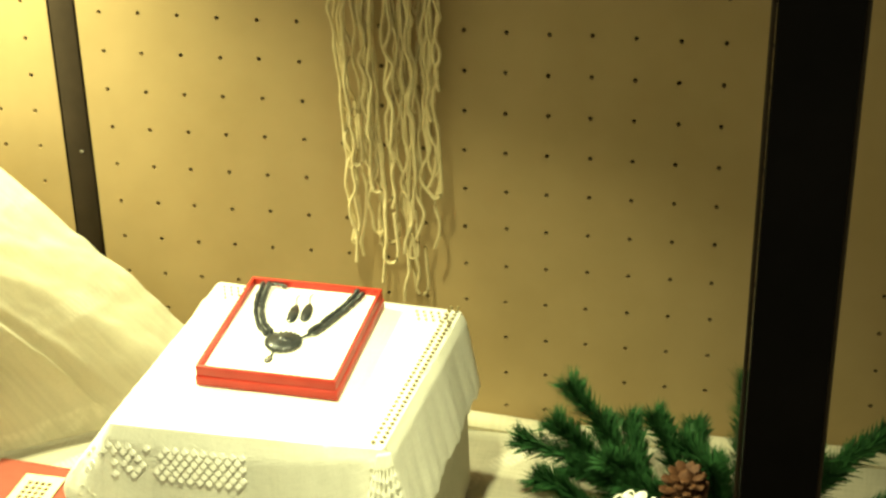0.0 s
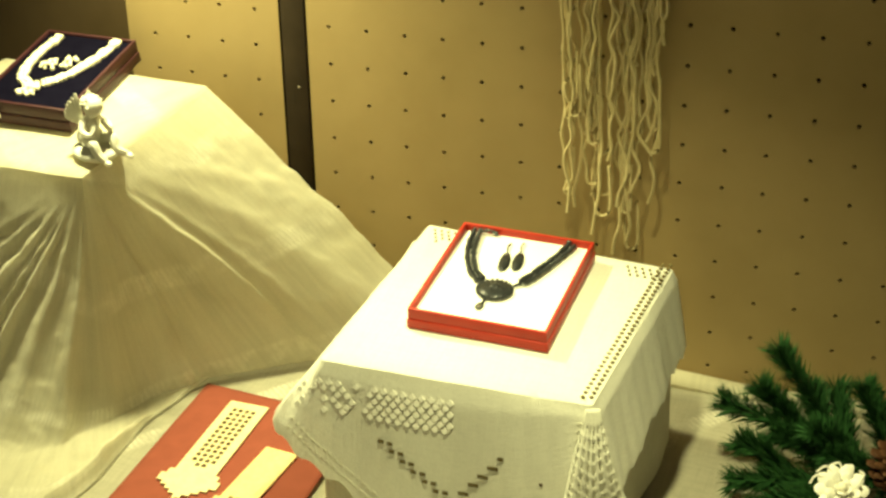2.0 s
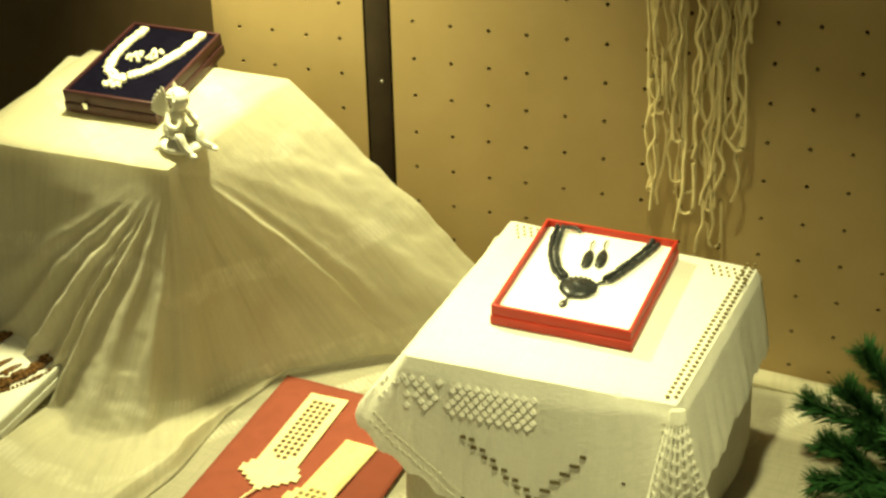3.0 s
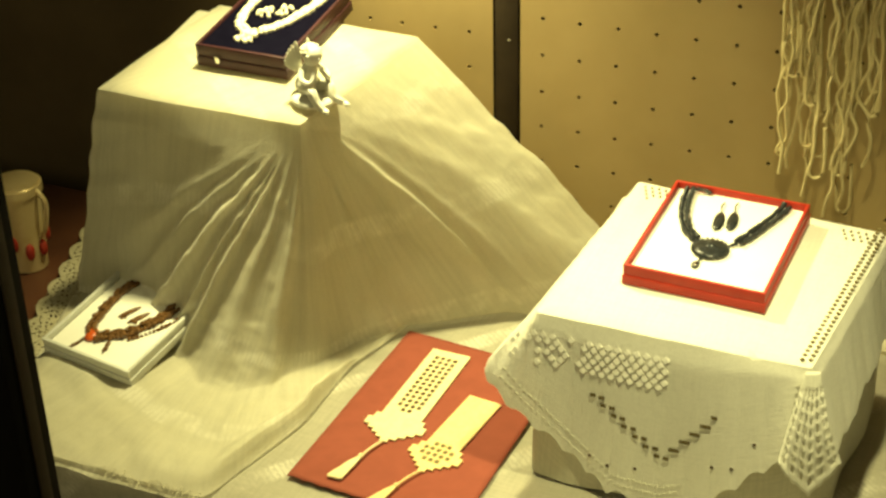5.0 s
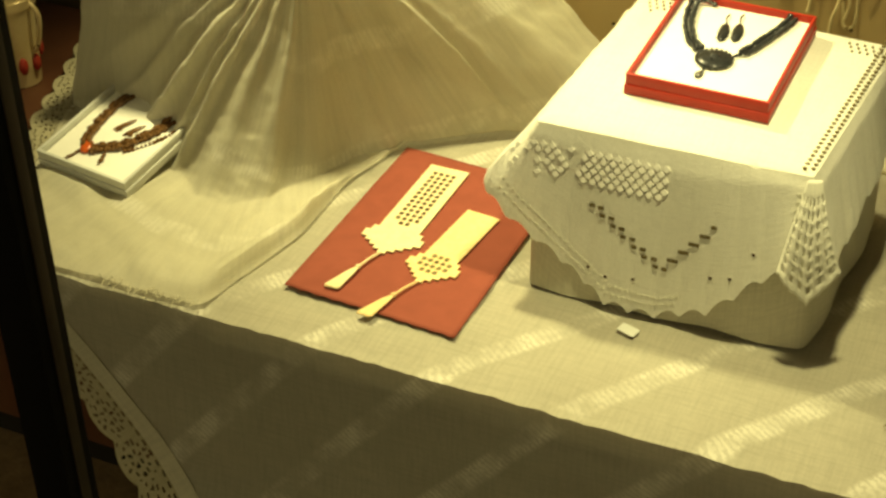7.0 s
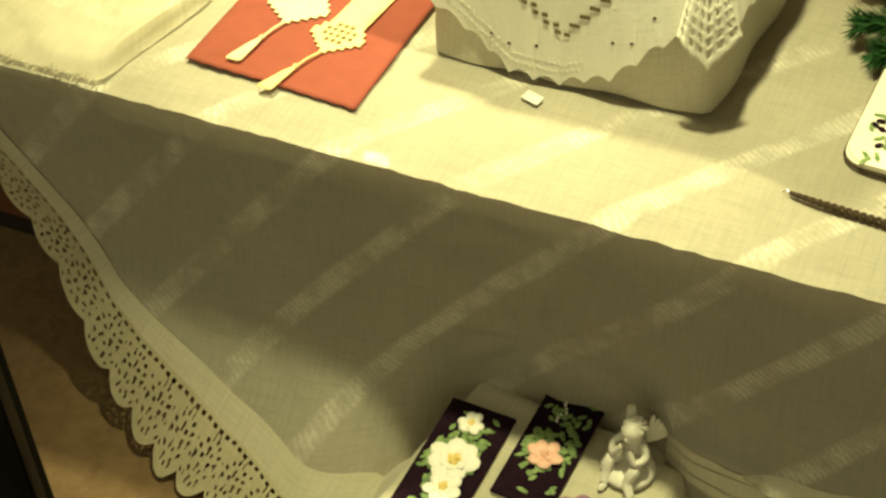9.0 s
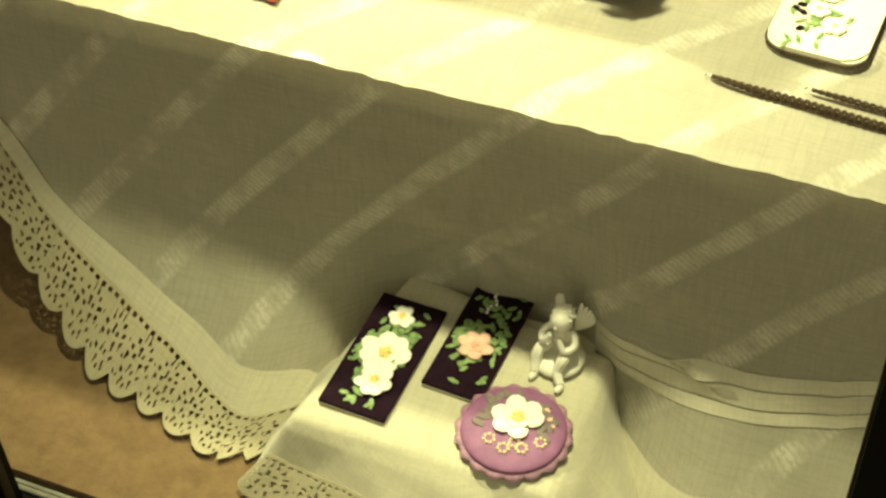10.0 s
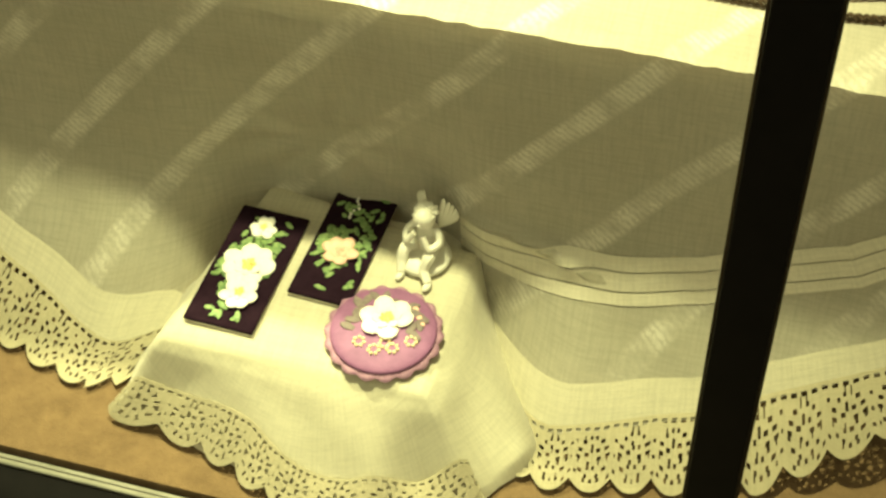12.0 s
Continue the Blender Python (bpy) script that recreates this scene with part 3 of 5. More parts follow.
def spread_cloth(n=600, nt=16, nh=76, nl=30):
    """A thin cloth thrown over the tall stand: flat on top, hanging to the table, then spread out over it."""
    cx, cy = sum(p[0] for p in BT) / 4, sum(p[1] for p in BT) / 4
    pairs = FALL + FALL[:1]
    share = [0.25 * math.dist(p[0], q[0]) + math.dist(p[1], q[1]) + 0.6 * math.dist(p[2], q[2]) for p, q in zip(pairs, pairs[1:])]
    lines = []
    for i in range(n):
        w, m = i / n * sum(share), 0
        while w > share[m]:
            w -= share[m]
            m += 1
        lines.append([Vector(p).lerp(Vector(q), w / share[m]) for p, q in zip(pairs[m], pairs[m + 1])])
    for rounds, slot in ((2, 0), (12, 1), (12, 2)):
        for _ in range(rounds):
            flat = [l[slot] for l in lines]
            for i in range(n):
                lines[i][slot] = (flat[i - 1] + 2 * flat[i] + flat[(i + 1) % n]) / 4
    total = nt + nh + nl
    centre = Vector((cx, cy))

    def fn(a, b):
        i = round(a * n) % n
        top, hang, lie = lines[i]
        out = (hang - centre).normalized()
        ca, sa = out
        deg = math.degrees(math.atan2(sa, ca))
        k = round(b * total)
        if k <= nt:
            q = k / nt
            x, y = centre.lerp(top, max(q, 0.002))
            soft = 0.0016 * wob(x, y, 16, 2.0) + 0.0040 * max(0.0, wob(x, y, 13, 6.0)) * smooth(-0.30, -0.18, x)
            return Vector((x, y, block_top(x, y) + soft - 0.004 * max(0, (q - 0.9) / 0.1) ** 2)), (x * 0.8 - y * 0.6, y * 0.8 + x * 0.6 + 0.06)
        zs = block_top(*top) - 0.004
        z0 = TOP + 0.0095
        run = (hang - top).length
        if k <= nt + nh:
            q = (k - nt) / nh
            sag = 0.30 * math.exp(-((deg + 72) / 22) ** 2) + 0.10 * math.exp(-((deg + 20) / 20) ** 2)
            x, y = top.lerp(hang, q ** (1 + sag)) + out * 0.004 * min(1, q * 8)
            z = z0 + (zs - z0) * (1 - q) ** (1.03 + 0.55 * math.exp(-((deg + 62) / 34) ** 2))
            lay = 0.0
        else:
            v = (k - nt - nh) / nl
            x, y = hang.lerp(lie, v) + out * 0.004
            z = z0
            q, lay = 1.0, v
        lift = block_folds(x, y, z)
        slope = min(1.0, abs(run) / max(zs - z0, 0.01))
        keep = 1.0 - 0.88 * smooth(0.0, 0.75, lay)
        x += ca * lift * (1 - 0.6 * slope) * keep * (1 if lay == 0 else 0.6)
        y += sa * lift * (1 - 0.6 * slope) * keep * (1 if lay == 0 else 0.6)
        z += lift * slope * keep * 0.9
        crumple = 0.0036 * wob(x * 1.2, y + z, 26, 6.0) + 0.0020 * wob(x, y + z, 62, 3.0) + 0.0024 * wob(x, y + z, 9, 5.0)
        z += crumple * min(1.0, 4 * q) * (0.55 if lay else 1.0)
        if lay:
            z += 0.0068 * max(0.0, math.sin(y * 62 + x * 30 + 4 * wob(x, y, 6, 9.0)) * (0.4 + wob(x, y, 8, 19.0))) * smooth(0.05, 0.4, lay) * (1 - smooth(0.85, 1.0, lay))
            edge = smooth(0.55, 0.80, lay) * (1 - smooth(0.86, 1.0, lay))
            side = (1 - smooth(0.10, 0.19, (lie - Vector((-0.15, -0.47))).length)) * smooth(0.02, 0.09, (lie - hang).length)
            z += 0.017 * edge * side
            z -= 0.002 * smooth(0.9, 1.0, lay)
        z = max(z, TOP + 0.0075)
        y = max(y, -0.603)
        d = 0.15 + math.hypot(run, zs - z0) * q + (lie - hang).length * lay
        return Vector((x, min(y, -0.010), z)), (a * 1.6, d + 0.06 * math.sin(a * 9))

    return sheet_grid(n, total, fn, wrap=True)


voile = finish("voile_drape", spread_cloth(), VOILE)


def fringe(parent, places, length, material=HEM, spread=0.5, seed=3):
    """Loose thread ends; each place is a point and a direction in plan."""
    rnd = random.Random(seed)
    bm = bmesh.new()
    for p, d in places:
        for _ in range(3):
            q = Vector(p) + Vector((rnd.uniform(-1, 1), rnd.uniform(-1, 1), 0)) * 0.006
            e = Vector((d[0] + rnd.uniform(-spread, spread), d[1] + rnd.uniform(-spread, spread), rnd.uniform(0.0, 0.35))) * length * rnd.uniform(0.5, 1.1)
            tube(bm, [q, q + e * 0.5 + Vector((0, 0, 0.002)), q + e], 0.00045, 4, 0.6)
    ob = part("fringe", bm, material, parent, "loose thread fringe")
    return tagged(ob, kind="stuff")


fringe(voile, [((-0.300 + 0.006 * k, -0.602, TOP + 0.010), (0.2, -1)) for k in range(22)], 0.014)
tagged(voile, "sheer white voile cloth draped in folds over a tall stand", "drape cloth")


def riser_top(x, y):
    return 0.739 + 0.09 * (y + 0.405)


riser = tagged(finish("display_stand", bmesh.new(), DULL_LINEN), "square slant-topped box stand hidden under a white linen cloth", "display stand")
bm = box(0.160, -0.396, TOP + 0.008, 0.446, -0.145, 0.728, 0.004)
for v in bm.verts:
    if v.co.z > 0.7:
        v.co.z += 0.09 * (v.co.y + 0.396)
bm.to_mesh(riser.data)
bm.free()
RT = [(0.149, -0.407), (0.446, -0.404), (0.474, -0.140), (0.173, -0.124)]
RF = [(0.146, -0.417), (0.462, -0.414), (0.482, -0.130), (0.155, -0.110)]
under = finish("stand_cover", drape(RT, lambda x, y: riser_top(x, y) - 0.0045, RF, lambda x, y: TOP + 0.007, lambda x, y, z, s: 0.003 * s * math.sin(x * 60 + y * 40), n=200, ns=24, bulge=1.0, seed=5.0), DULL_LINEN)
tagged(under, "plain beige linen cover over the square stand", "drape cloth")


# ---- linen cloth on the square stand ----
from mathutils.bvhtree import BVHTree

FLAP_Z = [(0.09, 0.655), (0.14, 0.612), (0.20, 0.562), (0.245, 0.532), (0.30, 0.529), (0.355, 0.552), (0.40, 0.600), (0.435, 0.632), (0.455, 0.612), (0.48, 0.640)]
LF = [(0.100, -0.416), (0.300, -0.424), (0.450, -0.423), (0.474, -0.405), (0.489, -0.130), (0.130, -0.108)]


def linen_foot(x, y):
    if y < -0.405 and x < 0.485:
        s = lerp_table(x, FLAP_Z)
        return s + 0.010 * abs(math.sin(x * 115))
    if x > 0.40:
        return 0.625 + 0.028 * math.sin((y + 0.43) * 5) + 0.008 * abs(math.sin(y * 115))
    if y > -0.13:
        return 0.66
    return 0.648 + 0.008 * abs(math.sin(y * 115))


def linen_folds(x, y, z, s):
    corner = math.exp(-(((x - 0.455) ** 2 + (y + 0.425) ** 2) / 0.0009)) + math.exp(-(((x - 0.11) ** 2 + (y + 0.41) ** 2) / 0.0016))
    return s * (0.012 * corner + 0.003 * math.sin(x * 55) + 0.002 * math.sin(y * 70))


bm = drape(RT, riser_top, LF, linen_foot, linen_folds, n=420, ns=30, bulge=1.0, seed=6.0)
bm.normal_update()
linen_tree = BVHTree.FromBMesh(bm)
linen = tagged(finish("linen_cloth", bm, LINEN), "white linen cloth with openwork lace and brown cross-stitch on a stand", "cloth")


def on_front(x, z, off=0.0004):
    hit = linen_tree.ray_cast(Vector((x, -1.0, z)), Vector((0, 1, 0)))
    if hit[0] is None or abs(hit[1].y) < 0.35:
        return None
    return hit[0] + hit[1].normalized() * (off if hit[1].y < 0 else -off)


def diamonds(places, size, normal_y=True, deep=0.0006, tip=0):
    bm = bmesh.new()
    for p in places:
        if p is None:
            continue
        m = Matrix.Translation(p) @ (pose(0, 0, 0, tip, 0, 0) @ pose(0, 0, 0, 0, 45, 0) if normal_y else pose(0, 0, 0, 45, 0, 0))
        s = (size, deep, size) if normal_y else (deep, size, size)
        bmesh.ops.create_cube(bm, size=1.0, matrix=m @ Matrix.Diagonal((*s, 1)))
    return bm


# solid white diamonds paint the light that passes through the openwork
spots = []
for r in range(6):
    for c in range(30):
        x, z = 0.108 + c * 0.0105 + (r % 2) * 0.0052, 0.712 - r * 0.0066
        edge = lerp_table(x, [(0.10, 0.655), (0.16, 0.665), (0.20, 0.676), (0.31, 0.672), (0.34, 0.705), (0.42, 0.715)])
        if z > edge and (x > 0.205 or random.random() < 0.45) and x < 0.30:
            spots.append(on_front(x, z))
tagged(part("openwork", diamonds(spots, 0.0056, True, 0.0012, -12), LIT_OPENING, linen, "white diamonds standing in for light through the openwork lace"), kind="stuff")
spots = []
for k in range(34):
    x = 0.115 + k * 0.0062
    z = lerp_table(x, FLAP_Z) + 0.018
    spots += [on_front(x, z), on_front(x + 0.003, z + 0.010)]
tagged(part("openwork", diamonds(spots, 0.0034), WHITE_LACE, linen), kind="stuff")
stitches = []
for k in range(13):
    q = k / 12
    stitches.append(on_front(0.222 + 0.076 * q + (0.002 if k % 2 else -0.002), 0.654 - 0.056 * q + (0.002 if k % 2 else -0.002), 0.0012))
for k in range(10):
    q = k / 9
    stitches.append(on_front(0.306 + 0.048 * q, 0.598 + 0.058 * q + (0.003 if k % 2 else -0.003), 0.0012))
bm = bmesh.new()
for p in filter(None, stitches):
    bmesh.ops.create_cube(bm, size=1.0, matrix=Matrix.LocRotScale(p, None, (0.0064, 0.0006, 0.0046)))
tagged(part("cross_stitch", bm, OLIVE_THREAD, linen, "brown stepped cross-stitch line"), kind="stuff")
bm = bmesh.new()
for k in range(44):
    x = 0.20 + (k % 22) * 0.0105
    z = 0.592 - 0.02 * (k // 22) + 0.55 * max(0, x - 0.31) - 0.012 * math.sin(k) * 0.3
    if z > lerp_table(x, FLAP_Z) + 0.012 and random.random() < 0.14 and on_front(x, z) is not None:
        bmesh.ops.create_cube(bm, size=1.0, matrix=Matrix.LocRotScale(on_front(x, z, 0.0006), None, (0.0034, 0.001, 0.003)))
tagged(part("cross_stitch", bm, BROWN_THREAD, linen), kind="stuff")
bm = bmesh.new()
for k in range(34):
    q = k / 33
    for d in (0, 1):
        x, y = 0.4345 + 0.027 * q + d * 0.0078, -0.398 + 0.256 * q + d * 0.0038
        bmesh.ops.create_cube(bm, size=1.0, matrix=Matrix.LocRotScale((x, y, riser_top(x, y) + 0.0008 - 0.0016 * d), Euler((0, 0, 0.785)), (0.0036, 0.0036, 0.0018)))
for bx, by, sx in ((0.186, -0.140, 1), (0.458, -0.156, -1)):
    for k in range(16):
        x, y = bx + sx * 0.0085 * (k % 5) + 0.003 * (k // 5), by - 0.0075 * (k // 5)
        bmesh.ops.create_cube(bm, size=1.0, matrix=Matrix.LocRotScale((x, y, riser_top(x, y) + 0.0010), None, (0.0026, 0.0030, 0.0018)))
tagged(part("hemstitch", bm, OLIVE_THREAD, linen, "row of dark drawn-thread openings along the edge"), kind="stuff")
spots = [on_front(0.436 + 0.0078 * (k % 4), 0.715 - 0.0085 * (k // 4)) for k in range(44) if 0.715 - 0.0085 * (k // 4) > 0.622]
tagged(part("lace_pattern", diamonds(spots, 0.0050), WHITE_LACE, linen, "hanging white lace corner"), kind="stuff")


def corner_fn(a, b):
    """The hanging lace corner, folded down its middle."""
    bot = Vector((0.428, -0.437, 0.634)).lerp(Vector((0.462, -0.447, 0.605)), a / 0.55) if a < 0.55 else Vector((0.462, -0.447, 0.605)).lerp(Vector((0.488, -0.412, 0.634)), (a - 0.55) / 0.45)
    top = Vector((0.442, -0.414, 0.737)).lerp(Vector((0.455, -0.408, 0.737)), a)
    p = top.lerp(bot, b)
    p.y -= 0.007 * math.sin(math.pi * b) + 0.004 * math.sin(a * 9) * b
    p.z += 0.004 * abs(math.sin(a * 22)) * (b > 0.95)
    return p, (a * 0.06, b * 0.13)


bm = sheet_grid(18, 30, corner_fn)
bm.faces.ensure_lookup_table()
bmesh.ops.delete(bm, geom=[f for k, f in enumerate(bm.faces) if 3 < k // 18 < 28 and (k % 18) % 3 == 1 and (k // 18) % 3 != 0], context="FACES")
flap = part("lace_corner", bm, WHITE_LACE, linen, "hanging white lace corner with square openings")
flap.modifiers.new("thickness", "SOLIDIFY").thickness = 0.0012


# ---- jewellery boxes ----
def jewel_box(name, m, w, d, h, outer, pad_mat, label, wall=0.0035, rim=0.0075, seam=True):
    ob = thing(name, m, label, "jewellery box")
    part("tray", box(-0.0012, -0.0012, 0, w + 0.0012, d + 0.0012, h * 0.46, 0.0008), outer, ob)
    part("side", box(0, 0, h * 0.48, w, wall, h, 0.0006), outer, ob)
    part("side", box(0, d - wall, h * 0.48, w, d, h, 0.0006), outer, ob)
    part("side", box(0, wall, h * 0.48, wall, d - wall, h, 0.0006), outer, ob)
    part("side", box(w - wall, wall, h * 0.48, w, d - wall, h, 0.0006), outer, ob)
    part("pad", box(wall + 0.0004, wall + 0.0004, h * 0.47, w - wall - 0.0004, d - wall - 0.0004, h - rim, 0.0025, 3), pad_mat, ob, "soft pad")
    return ob


def bead_row(bm, pts, r, step, jitter=0.15, double=0.0):
    """Beads strung along a line of points."""
    pts = [Vector(p) for p in pts]
    run, k = 0.0, 0
    for a, b in zip(pts, pts[1:]):
        L = (b - a).length
        while run < L:
            p = a.lerp(b, run / L)
            side = (b - a).normalized().cross(Vector((0, 0, 1)))
            for sgn in ((-1, 1) if double else (0,)):
                q = p + side * sgn * double + Vector((0, 0, random.uniform(0, r * 0.5)))
                ball(bm, q, r * random.uniform(1 - jitter, 1 + jitter), sub=1)
            run += step
        run -= L


def tilted(x, y, z, yaw, tilt):
    return pose(x, y, z, 0, 0, math.degrees(yaw)) @ pose(0, 0, 0, math.degrees(tilt), 0, 0)


RED_M = tilted(0.2228, -0.3335, riser_top(0.22, -0.3335) + 0.0015, -0.026, 0.091)
jewel_box("red_box", RED_M, 0.157, 0.183, 0.025, RED, PAD, "open red card jewellery box with a white pad")
neck = thing("black_necklace", RED_M, "black beaded necklace with an oval pendant on a white pad", "necklace")
zp = 0.0178
bm = bmesh.new()
bead_row(bm, bend([(0.020, 0.173, zp + 0.004), (0.022, 0.150, zp + 0.003), (0.029, 0.122, zp + 0.003), (0.041, 0.096, zp + 0.003), (0.056, 0.079, zp + 0.003)]), 0.0037, 0.0046, 0.2, 0.0036)
bead_row(bm, bend([(0.022, 0.172, zp + 0.004), (0.034, 0.175, zp + 0.004), (0.046, 0.175, zp + 0.002)]), 0.0028, 0.0042)
tagged(part("left_strand", bm, JET, neck), kind="stuff")
bm = bmesh.new()
bead_row(bm, bend([(0.133, 0.174, zp + 0.004), (0.128, 0.156, zp + 0.003), (0.119, 0.128, zp + 0.003), (0.109, 0.101, zp + 0.003), (0.102, 0.086, zp + 0.003)]), 0.0037, 0.0046, 0.2, 0.0036)
tagged(part("right_strand", bm, JET, neck), kind="stuff")
for a, b in (((0.101, 0.085), (0.092, 0.077)), ((0.055, 0.080), (0.062, 0.075))):
    bm = bmesh.new()
    bead_row(bm, [(*a, zp + 0.002), (*b, zp + 0.002)], 0.0022, 0.0028)
    part("link", bm, JET, neck)
bm = bmesh.new()
ball(bm, (0.0770, 0.066, zp + 0.003), (0.0200, 0.0185, 0.0050), sub=3)
for k in range(22):
    a = k * 6.2832 / 22
    ball(bm, (0.0770 + 0.0195 * math.cos(a), 0.066 + 0.0180 * math.sin(a), zp + 0.0035), 0.0025, sub=1)
ball(bm, (0.0770, 0.067, zp + 0.0065), (0.008, 0.0065, 0.003), sub=2)
part("pendant", bm, JET, neck, "carved black oval pendant")
bm = bmesh.new()
for k in range(14):
    a = k * 6.2832 / 14
    ball(bm, (0.0705 + 0.0036 * math.cos(a), 0.0340 + 0.0060 * math.sin(a), zp + 0.0015), 0.0013, sub=1)
bead_row(bm, [(0.073, 0.048, zp + 0.002), (0.072, 0.041, zp + 0.002)], 0.0018, 0.003)
part("drop_ring", bm, JET, neck)
bm = bmesh.new()
ball(bm, (0.0705, 0.0340, zp + 0.002), (0.0024, 0.0038, 0.0018), sub=2)
part("crystal", bm, SILVER, neck, "clear silvery drop")
for ex, ey in ((0.0690, 0.124), (0.0835, 0.129)):
    ear = thing("black_earring", RED_M, "small black teardrop earring on a white pad", "earring", "black earrings")
    bm = bmesh.new()
    ball(bm, (ex, ey, zp + 0.0015), (0.0066, 0.0195, 0.0028), (0, 0, 8), 2)
    for k in range(8):
        ball(bm, (ex + 0.0045 * math.cos(k * 0.785), ey - 0.004 + 0.014 * math.sin(k * 0.785), zp + 0.002), 0.0016, sub=1)
    part("drop", bm, JET, ear)
    bm = bmesh.new()
    tube(bm, bend([(ex - 0.002, ey + 0.016, zp + 0.002), (ex - 0.005, ey + 0.028, zp + 0.003), (ex - 0.004, ey + 0.037, zp + 0.002)], 6), 0.0010, 5)
    part("hook", bm, JET, ear)

NAVY_M = tilted(-0.390, -0.197, block_top(-0.39, -0.197) + 0.0025, -0.007, 0.1628)
nb = jewel_box("plum_box", NAVY_M, 0.130, 0.176, 0.031, PLUM, VELVET, "plum leatherette jewellery box with a navy velvet pad", rim=0.0022)
part("clasp", box(0.028, -0.0035, 0.009, 0.034, -0.0013, 0.019, 0.0008), SILVER, nb, "small pale clasp")
zp = 0.0295
neck = thing("ivory_necklace", NAVY_M, "ivory bead necklace lying on navy velvet", "necklace")
bm = bmesh.new()
bead_row(bm, bend([(0.026, 0.160, zp), (0.021, 0.120, zp), (0.024, 0.085, zp), (0.033, 0.058, zp), (0.050, 0.046, zp), (0.062, 0.038, zp)]), 0.0044, 0.0052, 0.35, 0.0028)
bead_row(bm, bend([(0.108, 0.166, zp), (0.104, 0.128, zp), (0.094, 0.092, zp), (0.080, 0.064, zp), (0.063, 0.050, zp)]), 0.0046, 0.0052, 0.35, 0.0030)
tagged(part("strand", bm, IVORY, neck), kind="stuff")
bm = bmesh.new()
for k in range(26):
    ball(bm, (0.056 + random.uniform(-0.013, 0.013), 0.036 + random.uniform(-0.012, 0.014), zp + random.uniform(0, 0.003)), random.uniform(0.0026, 0.005), sub=1)
part("flower_cluster", bm, IVORY, neck)
for ex, ey in ((0.050, 0.098), (0.074, 0.104)):
    ear = thing("ivory_earring", NAVY_M, "ivory bead cluster earring on navy velvet", "earring", "ivory earrings")
    bm = bmesh.new()
    for k in range(16):
        ball(bm, (ex + random.uniform(-0.009, 0.009), ey + random.uniform(-0.012, 0.012), zp + random.uniform(0, 0.003)), random.uniform(0.0022, 0.0042), sub=1)
    part("bead_cluster", bm, IVORY, ear)

AMB_M = tilted(-0.514, -0.429, TOP + 0.0115, -0.155, 0.185)
am = jewel_box("white_box", AMB_M, 0.149, 0.158, 0.023, WHITE_CARD, PAD, "white card jewellery box propped against the voile drape", wall=0.0045)
part("prop", box(0.02, 0.120, -0.024, 0.130, 0.150, -0.0005, 0.002), WHITE_CARD, am)
zp = 0.0165
neck = thing("amber_necklace", AMB_M, "brown and amber glass bead necklace on a white pad", "necklace")
bm = bmesh.new()
bead_row(bm, bend([(0.036, 0.150, zp), (0.030, 0.120, zp), (0.032, 0.085, zp), (0.040, 0.050, zp), (0.055, 0.038, zp)]), 0.0044, 0.0052, 0.3, 0.0036)
bead_row(bm, bend([(0.122, 0.148, zp), (0.118, 0.115, zp), (0.108, 0.085, zp), (0.090, 0.058, zp), (0.062, 0.038, zp)]), 0.0050, 0.0055, 0.3, 0.0046)
bead_row(bm, bend([(0.143, 0.135, zp), (0.134, 0.100, zp), (0.118, 0.070, zp), (0.100, 0.050, zp)]), 0.0028, 0.0055, 0.3)
bead_row(bm, [(0.078, 0.046, zp), (0.086, 0.028, zp), (0.088, 0.018, zp)], 0.0034, 0.0055, 0.3)
tagged(part("strand", bm, AMBER, neck), kind="stuff")
bm = bmesh.new()
ball(bm, (0.052, 0.038, zp + 0.002), (0.009, 0.0125, 0.004), (0, 0, 24), 2)
part("orange_pendant", bm, CARNELIAN, neck, "orange stone pendant")
bm = bmesh.new()
bead_row(bm, bend([(0.047, 0.028, zp), (0.043, 0.016, zp), (0.040, 0.006, zp)], 6), 0.0024, 0.004)
part("drop", bm, AMBER, neck)
for ex, ey in ((0.067, 0.094), (0.086, 0.090)):
    ear = thing("amber_earring", AMB_M, "brown glass teardrop earring on a white pad", "earring", "amber earrings")
    bm = bmesh.new()
    ball(bm, (ex, ey, zp), (0.0042, 0.017, 0.0022), (0, 0, -28), 2)
    for k in range(6):
        ball(bm, (ex + random.uniform(-0.004, 0.004), ey + random.uniform(-0.014, 0.008), zp), 0.0024, sub=1)
    part("drop", bm, AMBER, ear)


